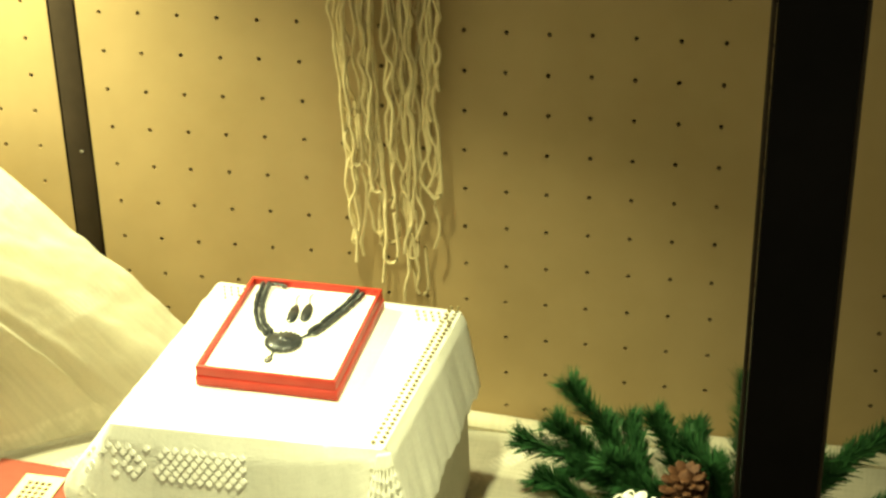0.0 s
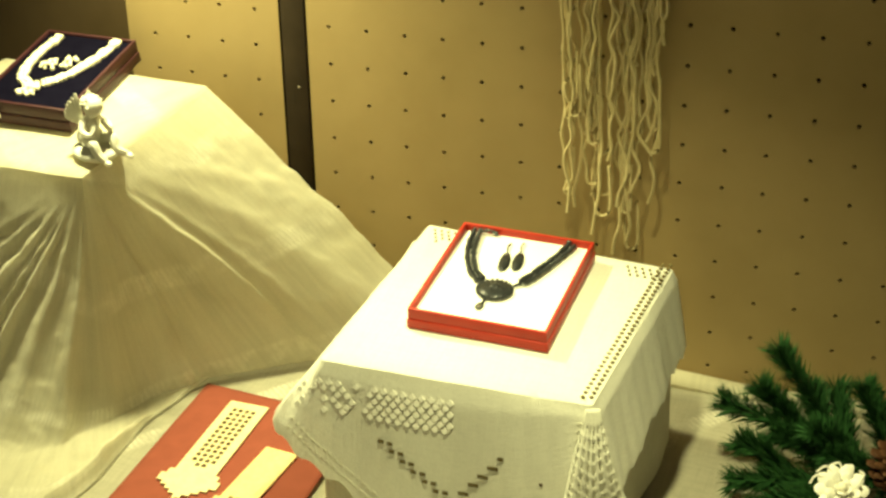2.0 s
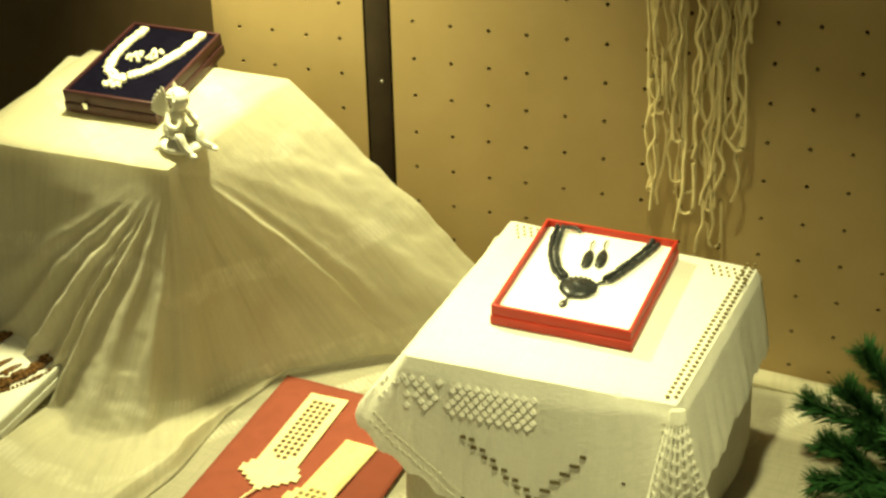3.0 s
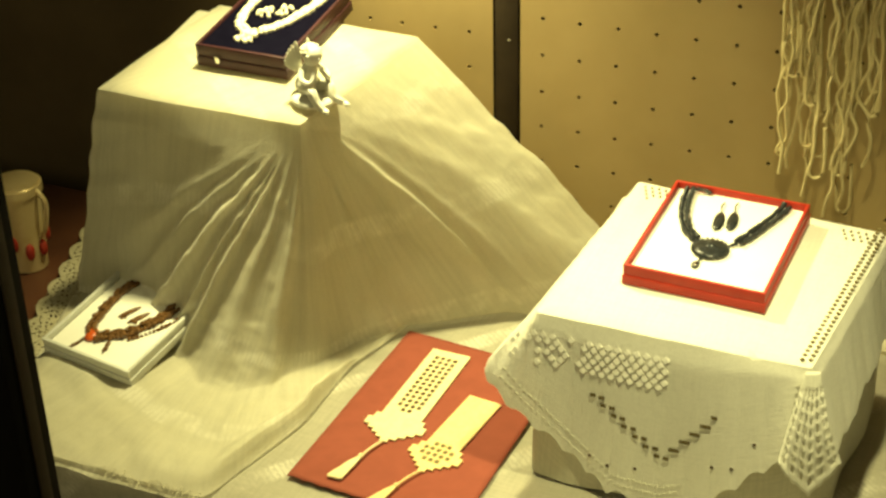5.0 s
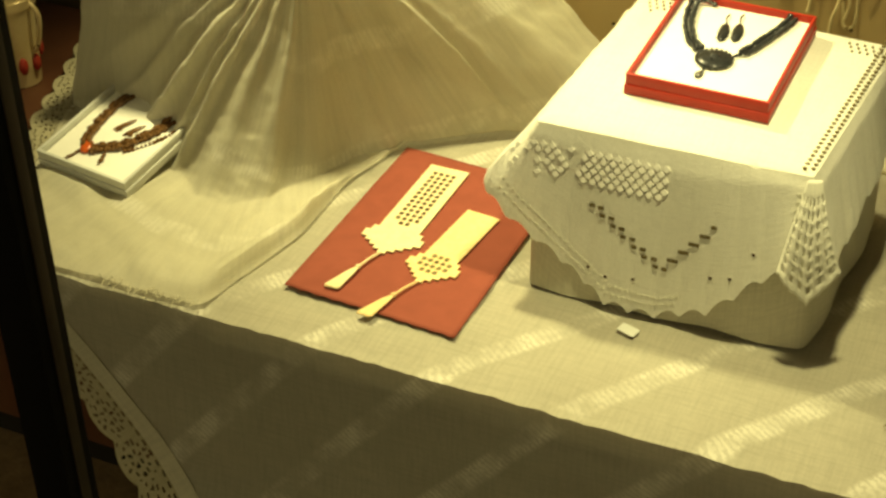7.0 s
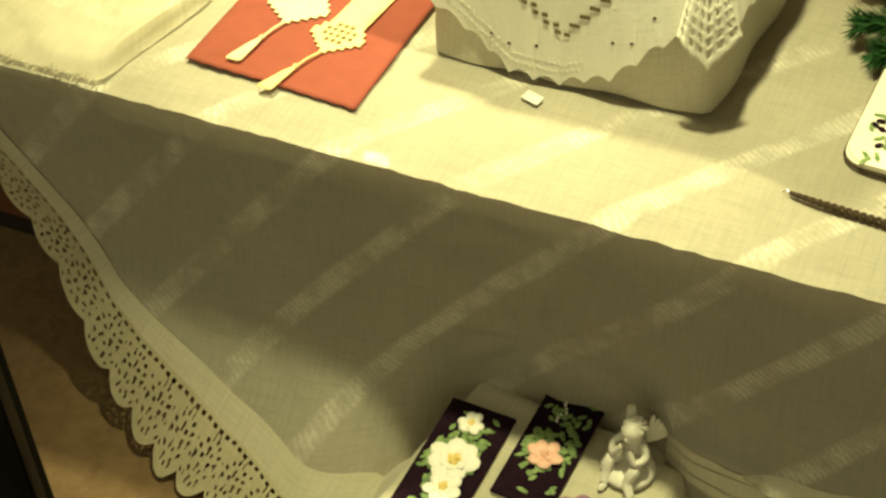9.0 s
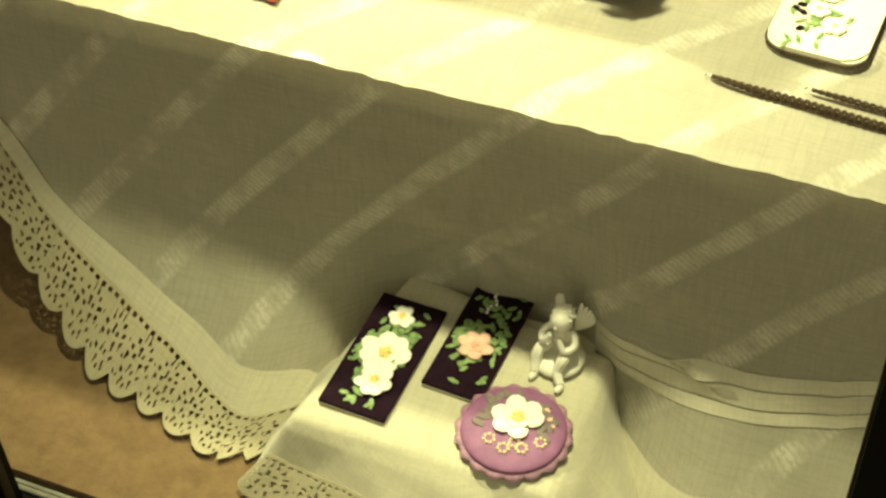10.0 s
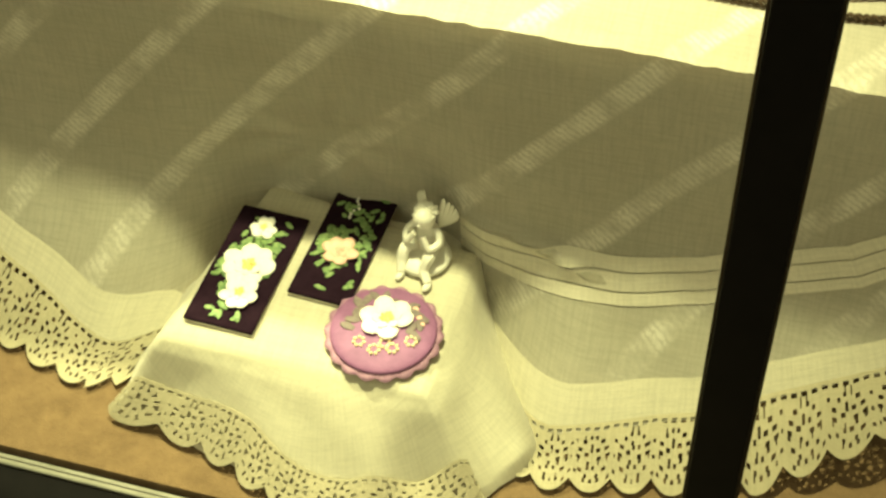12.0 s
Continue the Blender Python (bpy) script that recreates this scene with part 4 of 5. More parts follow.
# ---- figurines ----
def cherub(m, label, wide=1.0):
    """A small seated winged figure, one plain shape."""
    bm = bmesh.new()
    ball(bm, (0, -0.006, 0.006), (0.029, 0.029, 0.0095), sub=3)
    ball(bm, (0, 0.006, 0.020), (0.0165, 0.0150, 0.015), sub=3)
    ball(bm, (0, 0.004, 0.036), (0.0120, 0.0105, 0.016), (12, 0, 0), sub=3)
    ball(bm, (0, 0.001, 0.050), (0.0060, 0.0060, 0.006), sub=2)
    ball(bm, (0.001, -0.003, 0.0625), (0.0118, 0.0122, 0.0128), sub=3)
    ball(bm, (0.001, -0.0145, 0.061), (0.0022, 0.0022, 0.0020), sub=1)
    for k in range(34):
        a, q = k * 2.4, 0.0125 * math.sqrt((k + 1) / 34)
        ball(bm, (0.001 + q * math.cos(a), 0.001 + q * math.sin(a), 0.0615 + 0.0130 * math.sqrt(max(0.02, 1 - (q / 0.0128) ** 2))), random.uniform(0.0022, 0.0034), sub=1)
    for s in (-1, 1):
        tube(bm, bend([(s * 0.011, 0.002, 0.046), (s * 0.019, -0.006, 0.036), (s * 0.013, -0.017, 0.034), (s * 0.005, -0.014, 0.047)], 6), 0.0044, 8, 0.7)
        tube(bm, bend([(s * 0.008, 0.0, 0.016), (s * 0.014, -0.018, 0.024), (s * 0.013, -0.028, 0.012), (s * 0.016 + 0.006, -0.036, 0.005)], 6), 0.0076, 8, 0.6)
        ball(bm, (s * 0.016 + 0.007, -0.040, 0.004), (0.0042, 0.0075, 0.0036), sub=2)
        for k in range(7):
            a = radians(34 + k * 8)
            L = 0.024 + 0.0036 * k
            ball(bm, (s * (0.006 + 0.46 * L * math.cos(a)) * wide, 0.015 + 0.008 * math.cos(a), 0.034 + 0.46 * L * math.sin(a)), (0.5 * L, 0.0022, 0.0036), (0, -s * math.degrees(a), s * 30), 2)
    ob = finish("cherub_figurine", bm, PORCELAIN)
    ob.matrix_basis = m
    return tagged(ob, label, "figurine", "cherub figurines")


cherub(pose(-0.214, -0.226, block_top(-0.21, -0.226) - 0.0005, 5, 0, 66) @ Matrix.Scale(0.98, 4), "white bisque cherub figurine beside the plum jewellery box", 0.75)

# ---- paper and bookmarks ----
paper_bm = sheet_grid(30, 40, lambda a, b: (Vector((-0.104 + 0.217 * a, -0.532 + 0.327 * b - 0.013 * a + (0.0024 * abs(math.sin(a * 62)) if b == 0 else 0), TOP + 0.0088 + 0.0010 * wob(a * 2, b * 3, 1.6, 4))), (a, b)))
paper = finish("red_paper", paper_bm, BRICK_PAPER)
sol = paper.modifiers.new("thickness", "SOLIDIFY")
sol.thickness = 0.0006
tagged(paper, "brick-red paper sheet with a cut wavy edge on the tablecloth", "paper")


def bookmark(x, y, yaw, length, wide, head_w, mat, dark, label, pattern):
    ob = thing("bookmark", pose(x, y, TOP + 0.0101, 0, 0, yaw), label, "bookmark", "bookmarks")
    bm = bmesh.new()
    h = wide / 2
    out = [(-h, 0), (-h, -length)]
    q = head_w / 2
    step = (q - h) / 2
    out += [(-h - step, -length), (-h - step, -length - 0.010), (-q, -length - 0.010), (-q, -length - 0.024)]
    for k in range(4):
        out += [(-q + (k + 1) * q / 4.6, -length - 0.024 - 0.0065 * k), (-q + (k + 1) * q / 4.6, -length - 0.024 - 0.0065 * (k + 1))]
    out += [(-a, b) for a, b in reversed(out)]
    slab(bm, out, 0, 0.0018)
    part("strip", bm, mat, ob, smooth=False)
    bm = bmesh.new()
    for px, py in pattern:
        bmesh.ops.create_cube(bm, size=1.0, matrix=Matrix.LocRotScale((px, py, 0.0020), None, (0.0052, 0.0060, 0.0008)))
    part("needlework", bm, dark, ob)
    y0 = -length - 0.050
    bm = bmesh.new()
    tube(bm, bend([(0, y0, 0.002), (-0.006, y0 - 0.020, 0.003), (-0.010, y0 - 0.040, 0.003)], 6), 0.0016, 6)
    part("cord", bm, mat, ob)
    bm = bmesh.new()
    for k in range(16):
        dx = (k - 7.5) / 7.5
        tube(bm, [(-0.009, y0 - 0.034, 0.003), (-0.013 + dx * 0.004, y0 - 0.050, 0.0035), (-0.021 + dx * 0.0085, y0 - 0.082 - 0.003 * math.sin(k * 2.1), 0.0022)], 0.0011, 5)
    ball(bm, (-0.010, y0 - 0.037, 0.003), 0.0034, sub=2)
    part("tassel", bm, mat, ob, "thread tassel")
    return ob


pat = [(-0.0125 + 0.0083 * c, -0.018 - 0.0098 * r) for c in range(4) for r in range(13) if not (c in (0, 3) and r == 12)]
bookmark(-0.0295, -0.235, 0.0, 0.150, 0.052, 0.076, AIDA, BROWN_THREAD, "cream cross-stitch bookmark with dark openwork and tassel", pat)
pat = [(-0.0165 + 0.0083 * c, -0.104 - 0.0098 * r) for c in range(5) for r in range(4) if 0 < c < 4 or r in (1, 2)]
bookmark(0.0500, -0.314, -5.5, 0.106, 0.043, 0.066, AIDA_PEACH, OLIVE_THREAD, "peach cross-stitch bookmark with small flowers and tassel", pat)


tag_bm = box(-0.011, -0.007, 0, 0.011, 0.007, 0.0016, 0.0006)
tag = finish("paper_tag", tag_bm, WHITE_CARD)
tag.matrix_basis = pose(0.281, -0.456, TOP + 0.0080, 4, 0, -18)
tagged(tag, "small white card tag lying by the linen cloth", "tag")


# ---- low stand at the front, with its things ----
LOW = 0.2005
tagged(finish("display_stand", box(0.262, -0.800, 0.101, 0.500, -0.590, LOW - 0.006, 0.004), DULL_LINEN), "small low box stand hidden under a cream cloth", "display stand")
ST = [(0.225, -0.815), (0.524, -0.817), (0.522, -0.618), (0.268, -0.574)]
SF = [(0.178, -0.860), (0.260, -0.868), (0.320, -0.882), (0.380, -0.908), (0.450, -0.916), (0.530, -0.893), (0.590, -0.860), (0.635, -0.785), (0.570, -0.670), (0.536, -0.612), (0.290, -0.571), (0.200, -0.660)]


def low_folds(x, y, z, s):
    return s * (0.009 * math.sin(x * 42 + 1.0) + 0.005 * math.sin((x + y) * 60) + 0.010 * wob(x, y, 14, 3.0)) * min(1.0, s * 3)


bm = drape(ST, lambda x, y: LOW, SF, lambda x, y: 0.1035, low_folds, n=300, ns=34, bulge=0.95, seed=9.0)
bm.normal_update()
low_tree = BVHTree.FromBMesh(bm)
low_cloth = tagged(finish("cream_cloth", bm, HEM), "cream cotton cloth with lace corner draped over a low stand", "drape cloth")


def on_low(x, y, off=0.003):
    hit = low_tree.ray_cast(Vector((x, y, 1.0)), Vector((0, 0, -1)))
    return Vector((x, y, (hit[0].z if hit[0] is not None else 0.1035) + off))


inn = [on_low(*p) for p in bend([(0.198, -0.838, 0), (0.270, -0.846, 0), (0.335, -0.858, 0), (0.390, -0.885, 0), (0.450, -0.892, 0), (0.520, -0.872, 0), (0.572, -0.842, 0)], 10) for p in [(p[0], p[1])]]
outn = [on_low(*p) for p in bend([(0.165, -0.870, 0), (0.255, -0.882, 0), (0.318, -0.900, 0), (0.375, -0.924, 0), (0.450, -0.932, 0), (0.535, -0.910, 0), (0.602, -0.870, 0)], 10) for p in [(p[0], p[1])]]
for v in outn:
    v.z = max(v.z, 0.1045)
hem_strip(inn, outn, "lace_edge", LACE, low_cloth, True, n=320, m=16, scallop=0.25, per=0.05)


def flat_flower(bm, x, y, z, r, petals=7, lift=0.003):
    for k in range(petals):
        a = k * 6.2832 / petals
        j, q = random.uniform(-0.22, 0.22), random.uniform(0.78, 1.14)
        ball(bm, (x + 0.56 * r * math.cos(a + j), y + 0.56 * r * math.sin(a + j), z + 0.001), (0.48 * r * q, 0.40 * r, lift), (random.uniform(-8, 8), -10, math.degrees(a + j)), 2)
        ball(bm, (x + 0.34 * r * math.cos(a + 0.4), y + 0.34 * r * math.sin(a + 0.4), z + 0.0022), (0.28 * r, 0.22 * r, lift * 0.8), (0, -22, math.degrees(a + 0.4)), 1)


def flower_part(parent, x, y, z, r, mat=PETAL, heart=GOLD, petals=7):
    bm = bmesh.new()
    flat_flower(bm, x, y, z, r, petals)
    f = part("flower", bm, mat, parent)
    bm = bmesh.new()
    for k in range(12):
        a, q = k * 2.4, 0.26 * r * math.sqrt(k / 12)
        ball(bm, (x + q * math.cos(a), y + q * math.sin(a), z + 0.0034), 0.09 * r, sub=1)
    part("flower_heart", bm, heart, f)


def leaves_part(parent, spots, mat=LEAF, size=0.0068):
    bm = bmesh.new()
    for x, y in spots:
        x, y = min(0.062, max(0.010, x)), min(0.152, max(0.014, y))
        ball(bm, (x, y, 0.0062), (size * random.uniform(0.7, 1.1), size * 0.42, 0.0011), (0, random.uniform(-12, 12), random.uniform(0, 180)), 1)
    part("leaves", bm, mat, parent)


def needle_case(x, y, yaw, label, two):
    ob = thing("needle_case", pose(x, y, LOW + 0.0025, 0, 0, yaw), label, "needle case", "needle cases")
    w, d = (0.080, 0.168) if two else (0.071, 0.160)
    part("cover", box(0, 0, 0, w, d, 0.005, 0.0022, 3), BLACK_FELT, ob)
    part("lining", box(0.001, 0.001, -0.002, w - 0.001, d - 0.001, -0.0002), CREAM_FELT, ob)
    if two:
        leaves_part(ob, [(0.040 + random.gauss(0, 0.017), 0.085 + random.gauss(0, 0.036)) for _ in range(110)], LEAF, 0.0080)
        flower_part(ob, 0.042, 0.083, 0.0075, 0.0300)
        flower_part(ob, 0.047, 0.045, 0.0072, 0.0215)
        flower_part(ob, 0.037, 0.138, 0.0070, 0.0165, petals=6)
    else:
        leaves_part(ob, [(0.034 + random.gauss(0, 0.015), 0.078 + random.gauss(0, 0.030)) for _ in range(95)], LEAF, 0.0076)
        flower_part(ob, 0.036, 0.066, 0.0075, 0.0205, PINK, PINK, 6)
        bm = bmesh.new()
        for k in range(7):
            ball(bm, (0.030 + random.uniform(-0.004, 0.004), 0.118 + 0.005 * k, 0.006), 0.0022, sub=1)
        part("buds", bm, PETAL, ob)
    return ob


needle_case(0.245, -0.790, -1.9, "dark aubergine needle case with white ribbon-embroidered daisies", True)
needle_case(0.340, -0.728, -2.7, "dark aubergine needle case with a pink ribbon rose", False)

def dome(x, y):
    return 0.0108 + 0.009 * math.sqrt(max(0.0, 1 - (x * x + y * y) / 0.0565 ** 2))


cush = thing("pincushion", pose(0.458, -0.755, LOW + 0.001), "round mauve pincushion with a ribbon daisy and lace rim", "pincushion")
bm = bmesh.new()
ball(bm, (0, 0, 0.0105), (0.0565, 0.0565, 0.009), sub=4)
part("cushion", bm, MAUVE, cush)
bm = bmesh.new()
ring_in = [bm.verts.new((0.052 * math.cos(k * 6.2832 / 120), 0.052 * math.sin(k * 6.2832 / 120), 0.0085)) for k in range(120)]
ring_out = [bm.verts.new(((0.0590 + 0.0042 * abs(math.sin(k * 0.4712))) * math.cos(k * 6.2832 / 120), (0.0590 + 0.0042 * abs(math.sin(k * 0.4712))) * math.sin(k * 6.2832 / 120), 0.0045 + 0.001 * math.sin(k * 0.9))) for k in range(120)]
for k in range(120):
    bm.faces.new((ring_in[k], ring_in[(k + 1) % 120], ring_out[(k + 1) % 120], ring_out[k]))
rim_ob = part("lace_rim", bm, MAUVE_LACE, cush, "pinkish scalloped lace rim")
rim_ob.modifiers.new("thickness", "SOLIDIFY").thickness = 0.0012
bm = bmesh.new()
flat_flower(bm, 0.002, 0.008, 0.0205, 0.0290, 6, 0.0030)
f = part("flower", bm, PETAL, cush, "white ribbon daisy")
bm = bmesh.new()
for k in range(14):
    a, q = k * 2.4, 0.007 * math.sqrt(k / 14)
    ball(bm, (0.002 + q * math.cos(a), 0.008 + q * math.sin(a), 0.0236), 0.0024, sub=1)
part("flower_heart", bm, GOLD, f)
bm = bmesh.new()
for k in range(22):
    a = radians(20 + 320 * k / 21 + 90 - 160)
    q = random.uniform(0.028, 0.042)
    if math.sin(a) > -0.5:
        lx, ly = q * math.cos(a), 0.006 + q * math.sin(a) * 0.8
        ball(bm, (lx, ly, dome(lx, ly)), (0.0105, 0.0052, 0.0022), (0, 0, random.uniform(0, 180)), 1)
part("leaves", bm, TAUPE, cush, "greyish ribbon leaves")
bm = bmesh.new()
for cx_, cy_ in ((-0.018, -0.026), (0.000, -0.032), (0.018, -0.026), (0.034, -0.012), (0.009, -0.022)):
    for k in range(7):
        a = k * 0.898
        ball(bm, (cx_ + 0.0055 * math.cos(a), cy_ + 0.0055 * math.sin(a), dome(cx_, cy_)), 0.0023, sub=1)
part("knotted_trim", bm, AIDA, cush, "pale knotted thread flowers")
bm = bmesh.new()
for cx_, cy_ in ((0.034, 0.020), (0.038, 0.012), (0.026, 0.030)):
    ball(bm, (cx_, cy_, dome(cx_, cy_)), (0.005, 0.004, 0.0025), sub=1)
part("buds", bm, PINK, cush)
cherub(pose(0.470, -0.636, LOW + 0.0005, 0, 0, -14) @ Matrix.Scale(1.05, 4), "white bisque cherub figurine sitting behind a mauve pincushion", 1.05)


# ---- things on the table beside the stand ----
case = thing("spectacle_case", pose(0.664, -0.322, TOP + 0.0095, 0, 0, -3), "cream cloth spectacle case with embroidered blue flowers", "case")


def rounded(w, d, r, n=6):
    pts = []
    for cx_, cy_, a0 in ((w - r, d - r, 0), (-w + r, d - r, 90), (-w + r, -d + r, 180), (w - r, -d + r, 270)):
        pts += [(cx_ + r * math.cos(radians(a0 + 90 * k / n)), cy_ + r * math.sin(radians(a0 + 90 * k / n))) for k in range(n + 1)]
    return pts


bm = bmesh.new()
slab(bm, rounded(0.051, 0.124, 0.022), 0.001, 0.009)
bmesh.ops.bevel(bm, geom=[e for e in bm.edges if abs(e.verts[0].co.z - e.verts[1].co.z) < 1e-5], offset=0.003, segments=2, affect="EDGES")
part("cover", bm, CREAM_FELT, case)
bm = bmesh.new()
loop = rounded(0.0520, 0.125, 0.0225, 10)
tube(bm, [(x, y, 0.0022) for x, y in loop + loop[:1]], 0.0013, 6)
part("cord_edge", bm, CORD, case, "dark cord piping")
bm = bmesh.new()
for k in range(26):
    ball(bm, (random.gauss(-0.008, 0.016), random.gauss(-0.070, 0.030), 0.0098), (0.0085, 0.0030, 0.0011), (0, 0, random.uniform(0, 180)), 1)
part("leaves", bm, LEAF, case)
for fx, fy in ((-0.012, -0.058), (0.010, -0.080), (-0.006, -0.030)):
    flower_part(case, fx, fy, 0.0105, 0.013, PETAL, GOLD, 6)
bm = bmesh.new()
for fx, fy in ((-0.034, -0.062), (-0.030, -0.054), (-0.026, -0.066), (-0.018, -0.012), (-0.022, -0.092)):
    bm = bmesh.new()
    ball(bm, (fx, fy, 0.0102), (0.006, 0.004, 0.0014), (0, 0, random.uniform(0, 180)), 1)
    part("bud", bm, BLACK_FELT, case)


def twisted(name, pts, r, label):
    ob = thing(name, pose(0, 0, 0), label, "necklace", "cord necklaces")
    line = bend(pts, 40)
    for s in (0, 1):
        bm = bmesh.new()
        out, run = [], 0.0
        for k, p in enumerate(line):
            run += (p - line[k - 1]).length if k else 0
            g = min(1.0, k / 40)
            a = run * 430 + s * math.pi
            out.append(p + Vector((0, r * 1.0 * g * math.cos(a), r * g * math.sin(a) + r)))
        tube(bm, out, r * 0.85, 6)
        part("cord", bm, CORD, ob)
    bm = bmesh.new()
    tube(bm, bend([line[0] + Vector((0, 0, r)), line[0] + Vector((-0.004, 0.002, r)), line[0] + Vector((-0.007, -0.002, r))], 5), 0.0007, 5)
    part("hook", bm, SILVER, ob, "thin wire hook")
    return ob


CZ = TOP + 0.007
twisted("cord_necklace", [(0.572, -0.503, CZ), (0.622, -0.509, CZ), (0.690, -0.514, CZ), (0.760, -0.520, CZ), (0.850, -0.522, CZ), (0.960, -0.505, CZ)], 0.0027, "dark twisted bead-cord necklace laid on the tablecloth")
twisted("cord_necklace", [(0.668, -0.489, CZ), (0.705, -0.492, CZ), (0.760, -0.496, CZ), (0.830, -0.494, CZ), (0.940, -0.470, CZ)], 0.0021, "thinner dark cord necklace laid on the tablecloth")
for ex in (0.750, 0.780):
    ear = thing("cord_earring", pose(ex, -0.466, CZ - 0.0015), "dark round bead earring on the tablecloth", "earring", "cord earrings")
    bm = bmesh.new()
    ball(bm, (0, 0, 0.003), (0.0075, 0.0075, 0.003), sub=2)
    part("bead", bm, CORD, ear)
    bm = bmesh.new()
    tube(bm, bend([(0, 0.006, 0.003), (0.001, 0.018, 0.003), (0.002, 0.029, 0.003), (0.007, 0.033, 0.002)], 6), 0.0013, 5)
    part("hook", bm, CORD, ear)


# ---- pine garland ----
GARLAND = thing("pine_garland", pose(0, 0, 0), "green pine garland with cones resting on the table by the wall", "garland")


def sprig(p0, p1, n, ln, seed):
    """A twig with short needles all round, pointing forward."""
    rnd = random.Random(seed)
    a, b = Vector(p0), Vector(p1)
    mid = a.lerp(b, 0.5) + Vector((0, 0, 0.012))
    line = bend([a, mid, b], 16)
    tw = bmesh.new()
    tube(tw, line, 0.0016, 5, 0.5)
    br = part("branch", tw, TWIG, GARLAND)
    verts, faces = [], []
    axis = (b - a).normalized()
    for k in range(n):
        t = rnd.random() ** 0.9
        p = line[min(int(t * len(line)), len(line) - 1)]
        side = Vector((rnd.gauss(0, 1), rnd.gauss(0, 1), rnd.gauss(0.25, 1)))
        side = (side - axis * side.dot(axis)).normalized()
        d = (axis * rnd.uniform(0.55, 1.0) + side * rnd.uniform(0.35, 0.9)).normalized()
        q = p + d * ln * rnd.uniform(0.65, 1.15)
        w = d.cross(Vector((rnd.random(), rnd.random(), rnd.random()))).normalized() * 0.00115
        i = len(verts)
        verts += [p - w, p + w, p.lerp(q, 0.6) + w * 0.9 + Vector((0, 0, 0.0004)), q, p.lerp(q, 0.6) - w * 0.9]
        faces.append((i, i + 1, i + 2, i + 3, i + 4))
    me = bpy.data.meshes.new("needles")
    me.from_pydata([tuple(v) for v in verts], [], faces)
    me.materials.append(NEEDLE)
    ob = new("needles", me)
    ob.parent = br
    tagged(ob, kind="stuff")


SPRIGS = [((0.70, -0.19, 0.555), (0.604, -0.155, 0.678)), ((0.72, -0.20, 0.560), (0.552, -0.165, 0.606)), ((0.71, -0.21, 0.548), (0.580, -0.235, 0.552)), ((0.74, -0.17, 0.555), (0.700, -0.135, 0.632)),
          ((0.80, -0.17, 0.555), (0.802, -0.13, 0.690)), ((0.80, -0.20, 0.552), (0.738, -0.15, 0.612)), ((0.70, -0.23, 0.545), (0.610, -0.270, 0.545)), ((0.80, -0.19, 0.552), (0.880, -0.17, 0.620)),
          ((0.66, -0.16, 0.552), (0.640, -0.12, 0.605)), ((0.82, -0.20, 0.548), (0.930, -0.22, 0.570)), ((0.86, -0.17, 0.552), (0.960, -0.14, 0.645)), ((0.74, -0.22, 0.545), (0.770, -0.265, 0.556)),
          ((0.92, -0.18, 0.55), (1.060, -0.16, 0.605)), ((0.68, -0.18, 0.55), (0.615, -0.19, 0.590)), ((0.84, -0.20, 0.55), (0.860, -0.255, 0.580)), ((0.66, -0.17, 0.552), (0.590, -0.165, 0.632)),
          ((0.76, -0.21, 0.548), (0.680, -0.21, 0.588)), ((0.72, -0.18, 0.548), (0.655, -0.20, 0.612)), ((0.78, -0.19, 0.55), (0.770, -0.20, 0.618)), ((0.69, -0.16, 0.55), (0.668, -0.10, 0.600)), ((0.75, -0.15, 0.55), (0.745, -0.10, 0.600)), ((0.64, -0.21, 0.546), (0.580, -0.205, 0.580))]
for k, (a, b) in enumerate(SPRIGS):
    sprig(a, b, 1250, 0.030, k)


def pine_cone(x, y, z, yaw, lean, scale):
    ob = thing("pine_cone", pose(x, y, z, lean, 0, yaw) @ Matrix.Scale(scale, 4), "brown pine cone in the green garland", "pine cone", "pine cones")
    core = bmesh.new()
    ball(core, (0, 0, 0.032), (0.011, 0.011, 0.030), sub=2)
    part("core", core, CONE, ob)
    bm = bmesh.new()
    for k in range(64):
        t = k / 64
        a, r = k * 2.4, 0.016 * math.sin(math.pi * (0.12 + 0.80 * (1 - t))) + 0.003
        ball(bm, (r * math.cos(a), r * math.sin(a), 0.006 + 0.052 * t), (0.0075, 0.0055, 0.0022), (0, -32, math.degrees(a)), 1)
    tagged(part("cone_scale", bm, CONE, ob), kind="stuff")


pine_cone(0.738, -0.215, 0.566, 20, 14, 1.15)
pine_cone(0.905, -0.205, 0.553, -40, 40, 1.0)
rose = thing("white_flower", pose(0.692, -0.262, 0.585, 34, 0, 14), "white crochet flower set in the pine garland", "flower")
bm = bmesh.new()
for ring, (n, r, tilt, s) in enumerate(((10, 0.019, 18, 0.0115), (8, 0.013, 38, 0.0095), (5, 0.006, 62, 0.0075))):
    for k in range(n):
        a = k * 6.2832 / n + ring * 0.4
        ball(bm, (r * math.cos(a), r * math.sin(a), 0.004 * ring + random.uniform(0, 0.003)), (s, s * 0.72, 0.0022), (0, -tilt, math.degrees(a)), 2)
part("petals", bm, PETAL, rose)
bm = bmesh.new()
ball(bm, (0, 0, 0.012), 0.0062, sub=2)
part("flower_heart", bm, CREAM_FELT, rose)
bm = bmesh.new()
for k in range(5):
    a = 0.4 + k * 0.5
    tube(bm, bend([(0.018 * math.cos(a), 0.018 * math.sin(a), 0), (0.030 * math.cos(a + 0.2), 0.030 * math.sin(a + 0.2), 0.006), (0.034 * math.cos(a + 0.5), 0.030 * math.sin(a + 0.5), 0.001)], 6), 0.0012, 5)
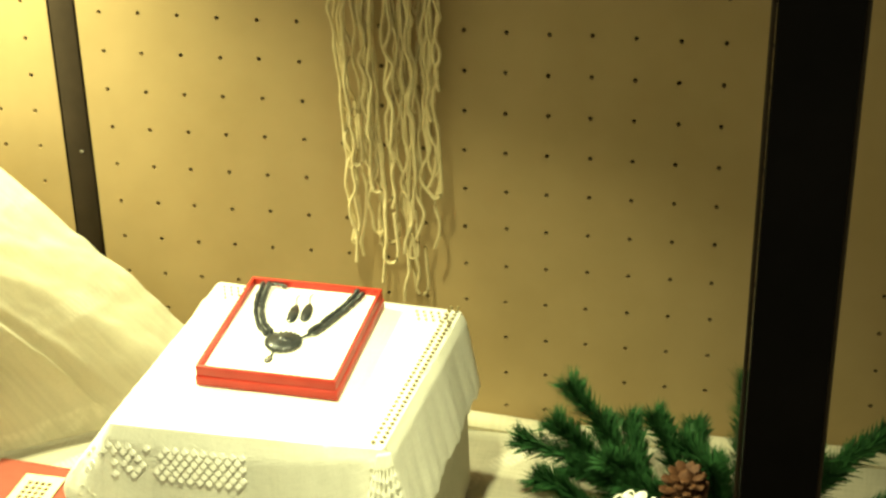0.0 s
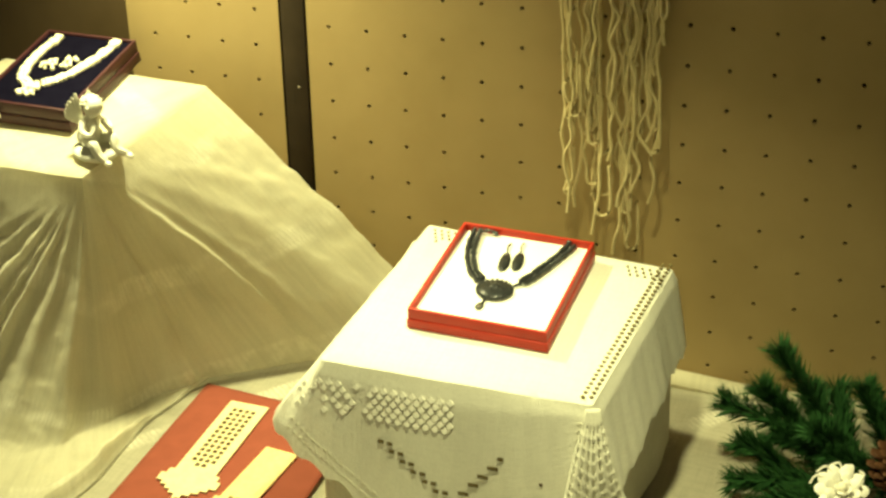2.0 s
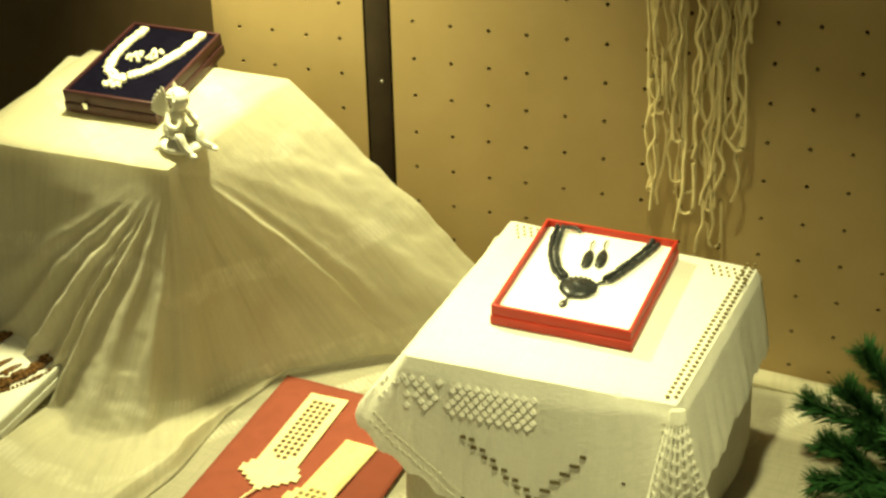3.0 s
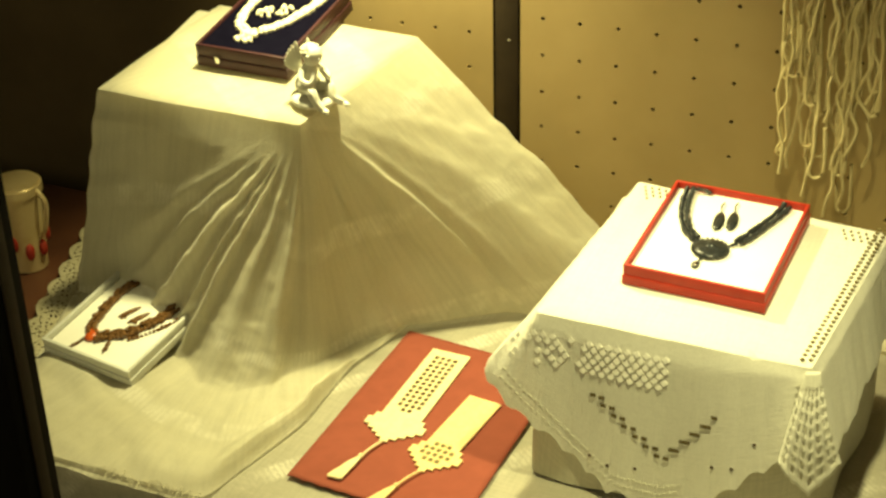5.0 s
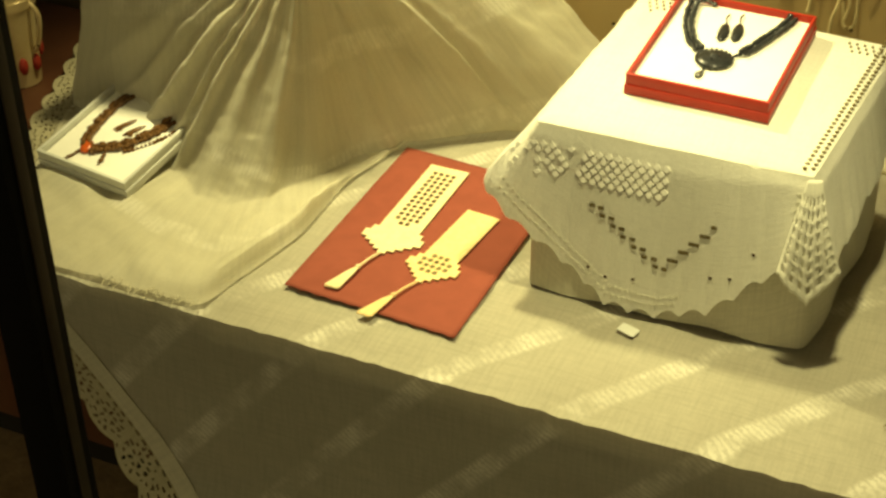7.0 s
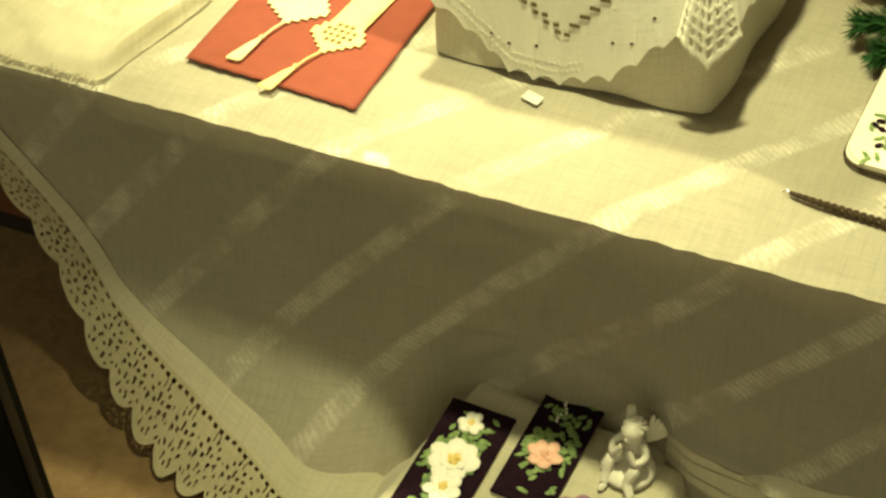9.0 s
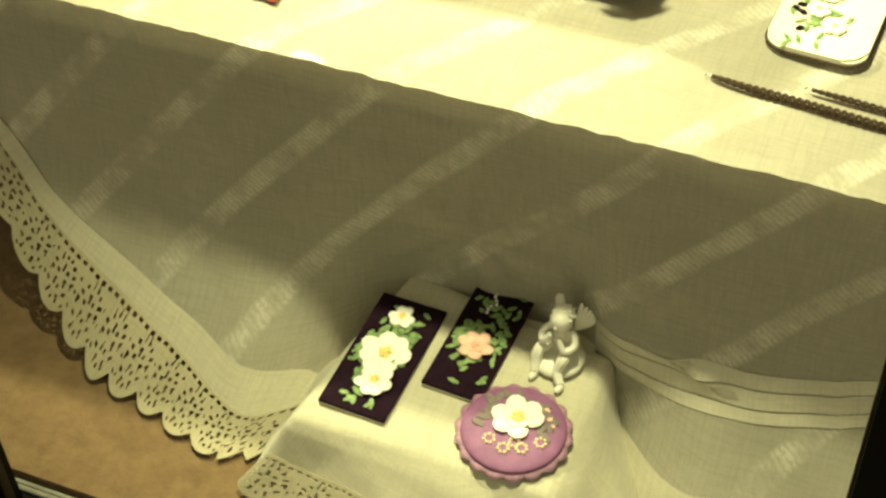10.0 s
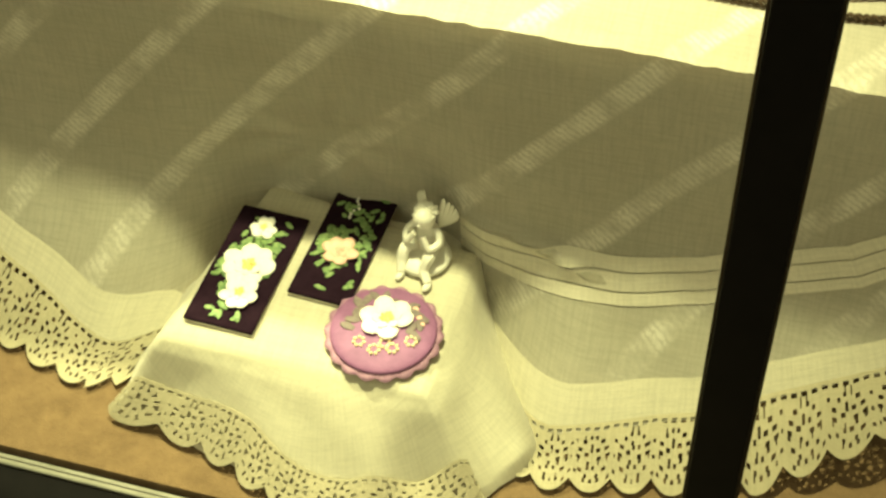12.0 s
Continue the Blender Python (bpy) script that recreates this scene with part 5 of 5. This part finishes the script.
part("loops", bm, PETAL, rose)


# ---- hanging yarn ----
skein = thing("yarn_skein", pose(0.36, -0.040, 1.42), "ecru yarn skein hanging in loose strands on the wall", "yarn")
rnd = random.Random(11)
ENDS = [(0.317, 0.79), (0.325, 0.765), (0.335, 0.772), (0.345, 0.81), (0.352, 0.725), (0.352, 0.79), (0.362, 0.775), (0.372, 0.84), (0.383, 0.712), (0.390, 0.722), (0.396, 0.735), (0.402, 0.80), (0.411, 0.86), (0.417, 0.785), (0.424, 0.86)]
for k in range(46):
    ex, ez = ENDS[k % len(ENDS)]
    if k >= len(ENDS):
        ex, ez = ex + rnd.uniform(-0.010, 0.010), ez + rnd.uniform(0.015, 0.16)
        ex += (0.008 if ex > 0.362 else -0.006) if abs(ex - 0.362) < 0.012 else 0
    tx = 0.302 + (ex - 0.317) * 1.12 + rnd.uniform(-0.008, 0.008)
    dy, ph, am_ = rnd.uniform(-0.022, 0.020), rnd.uniform(0, 6.28), rnd.uniform(0.0010, 0.0040)
    pts, n, rate = [], 34, rnd.uniform(18, 40)
    for j in range(n + 1):
        t = j / n
        z = 1.42 + (ez - 1.42) * t
        wav = am_ * (0.4 + t) * math.sin(ph + rate * t + 2.6 * math.sin(13 * t + ph)) + 0.0032 * t * rnd.uniform(-1, 1)
        pts.append((tx + (ex - tx) * t + wav - 0.36, dy * (0.6 + 0.4 * math.sin(ph + 7 * t)), z - 1.42))
    if k % 3 == 0:
        r = rnd.uniform(0.006, 0.012)
        x1, y1, z1 = pts[-1]
        pts += [(x1 + r * 0.5, y1, z1 - r * 0.6), (x1 + r * 1.3, y1, z1 - r * 0.2), (x1 + r * 1.5, y1, z1 + r * 1.5), (x1 + r * 1.2, y1, z1 + 0.06)]
    bm = bmesh.new()
    tube(bm, bend(pts, 3), 0.0021, 6)
    part("strand", bm, YARN, skein)
bm = bmesh.new()
tube(bm, [(-0.075, 0, 0.0), (0.085, 0, 0.0)], 0.006, 10)
part("rod", bm, TWIG, skein)
bm = bmesh.new()
tube(bm, [(0, 0.0, 0.0), (0, 0.0385, 0.006)], 0.003, 8)
part("peg", bm, SILVER, skein)

# ---- printed tin behind the stand ----
tin = thing("printed_tin", pose(-0.697, -0.228, TOP - 0.007) @ Matrix.Scale(1.14, 4), "cream printed tin mug with red pattern on the wooden tabletop", "tin")
bm = bmesh.new()
bmesh.ops.create_cone(bm, cap_ends=True, segments=40, radius1=0.024, radius2=0.030, depth=0.108, matrix=pose(0, 0, 0.054))
part("body", bm, TIN, tin)
bm = bmesh.new()
bmesh.ops.create_cone(bm, cap_ends=True, segments=40, radius1=0.0325, radius2=0.0318, depth=0.016, matrix=pose(0, 0, 0.110))
bmesh.ops.bevel(bm, geom=[e for e in bm.edges if not e.is_boundary and abs(e.verts[0].co.z - e.verts[1].co.z) < 1e-5], offset=0.003, segments=3, affect="EDGES")
part("lid", bm, TIN, tin, "shiny cream lid")
bm = bmesh.new()
for k in range(9):
    a = k * 0.698
    ball(bm, (0.0265 * math.cos(a), 0.0265 * math.sin(a), 0.030 + 0.012 * (k % 2)), (0.006, 0.006, 0.012), (0, 0, math.degrees(a)), 2)
part("print", bm, TIN_RED, tin, "red printed figures")
bm = bmesh.new()
tube(bm, bend([(0.030, 0, 0.112), (0.042, 0, 0.095), (0.036, 0, 0.060), (0.027, 0, 0.045)], 8), 0.003, 8)
part("handle", bm, TIN, tin)
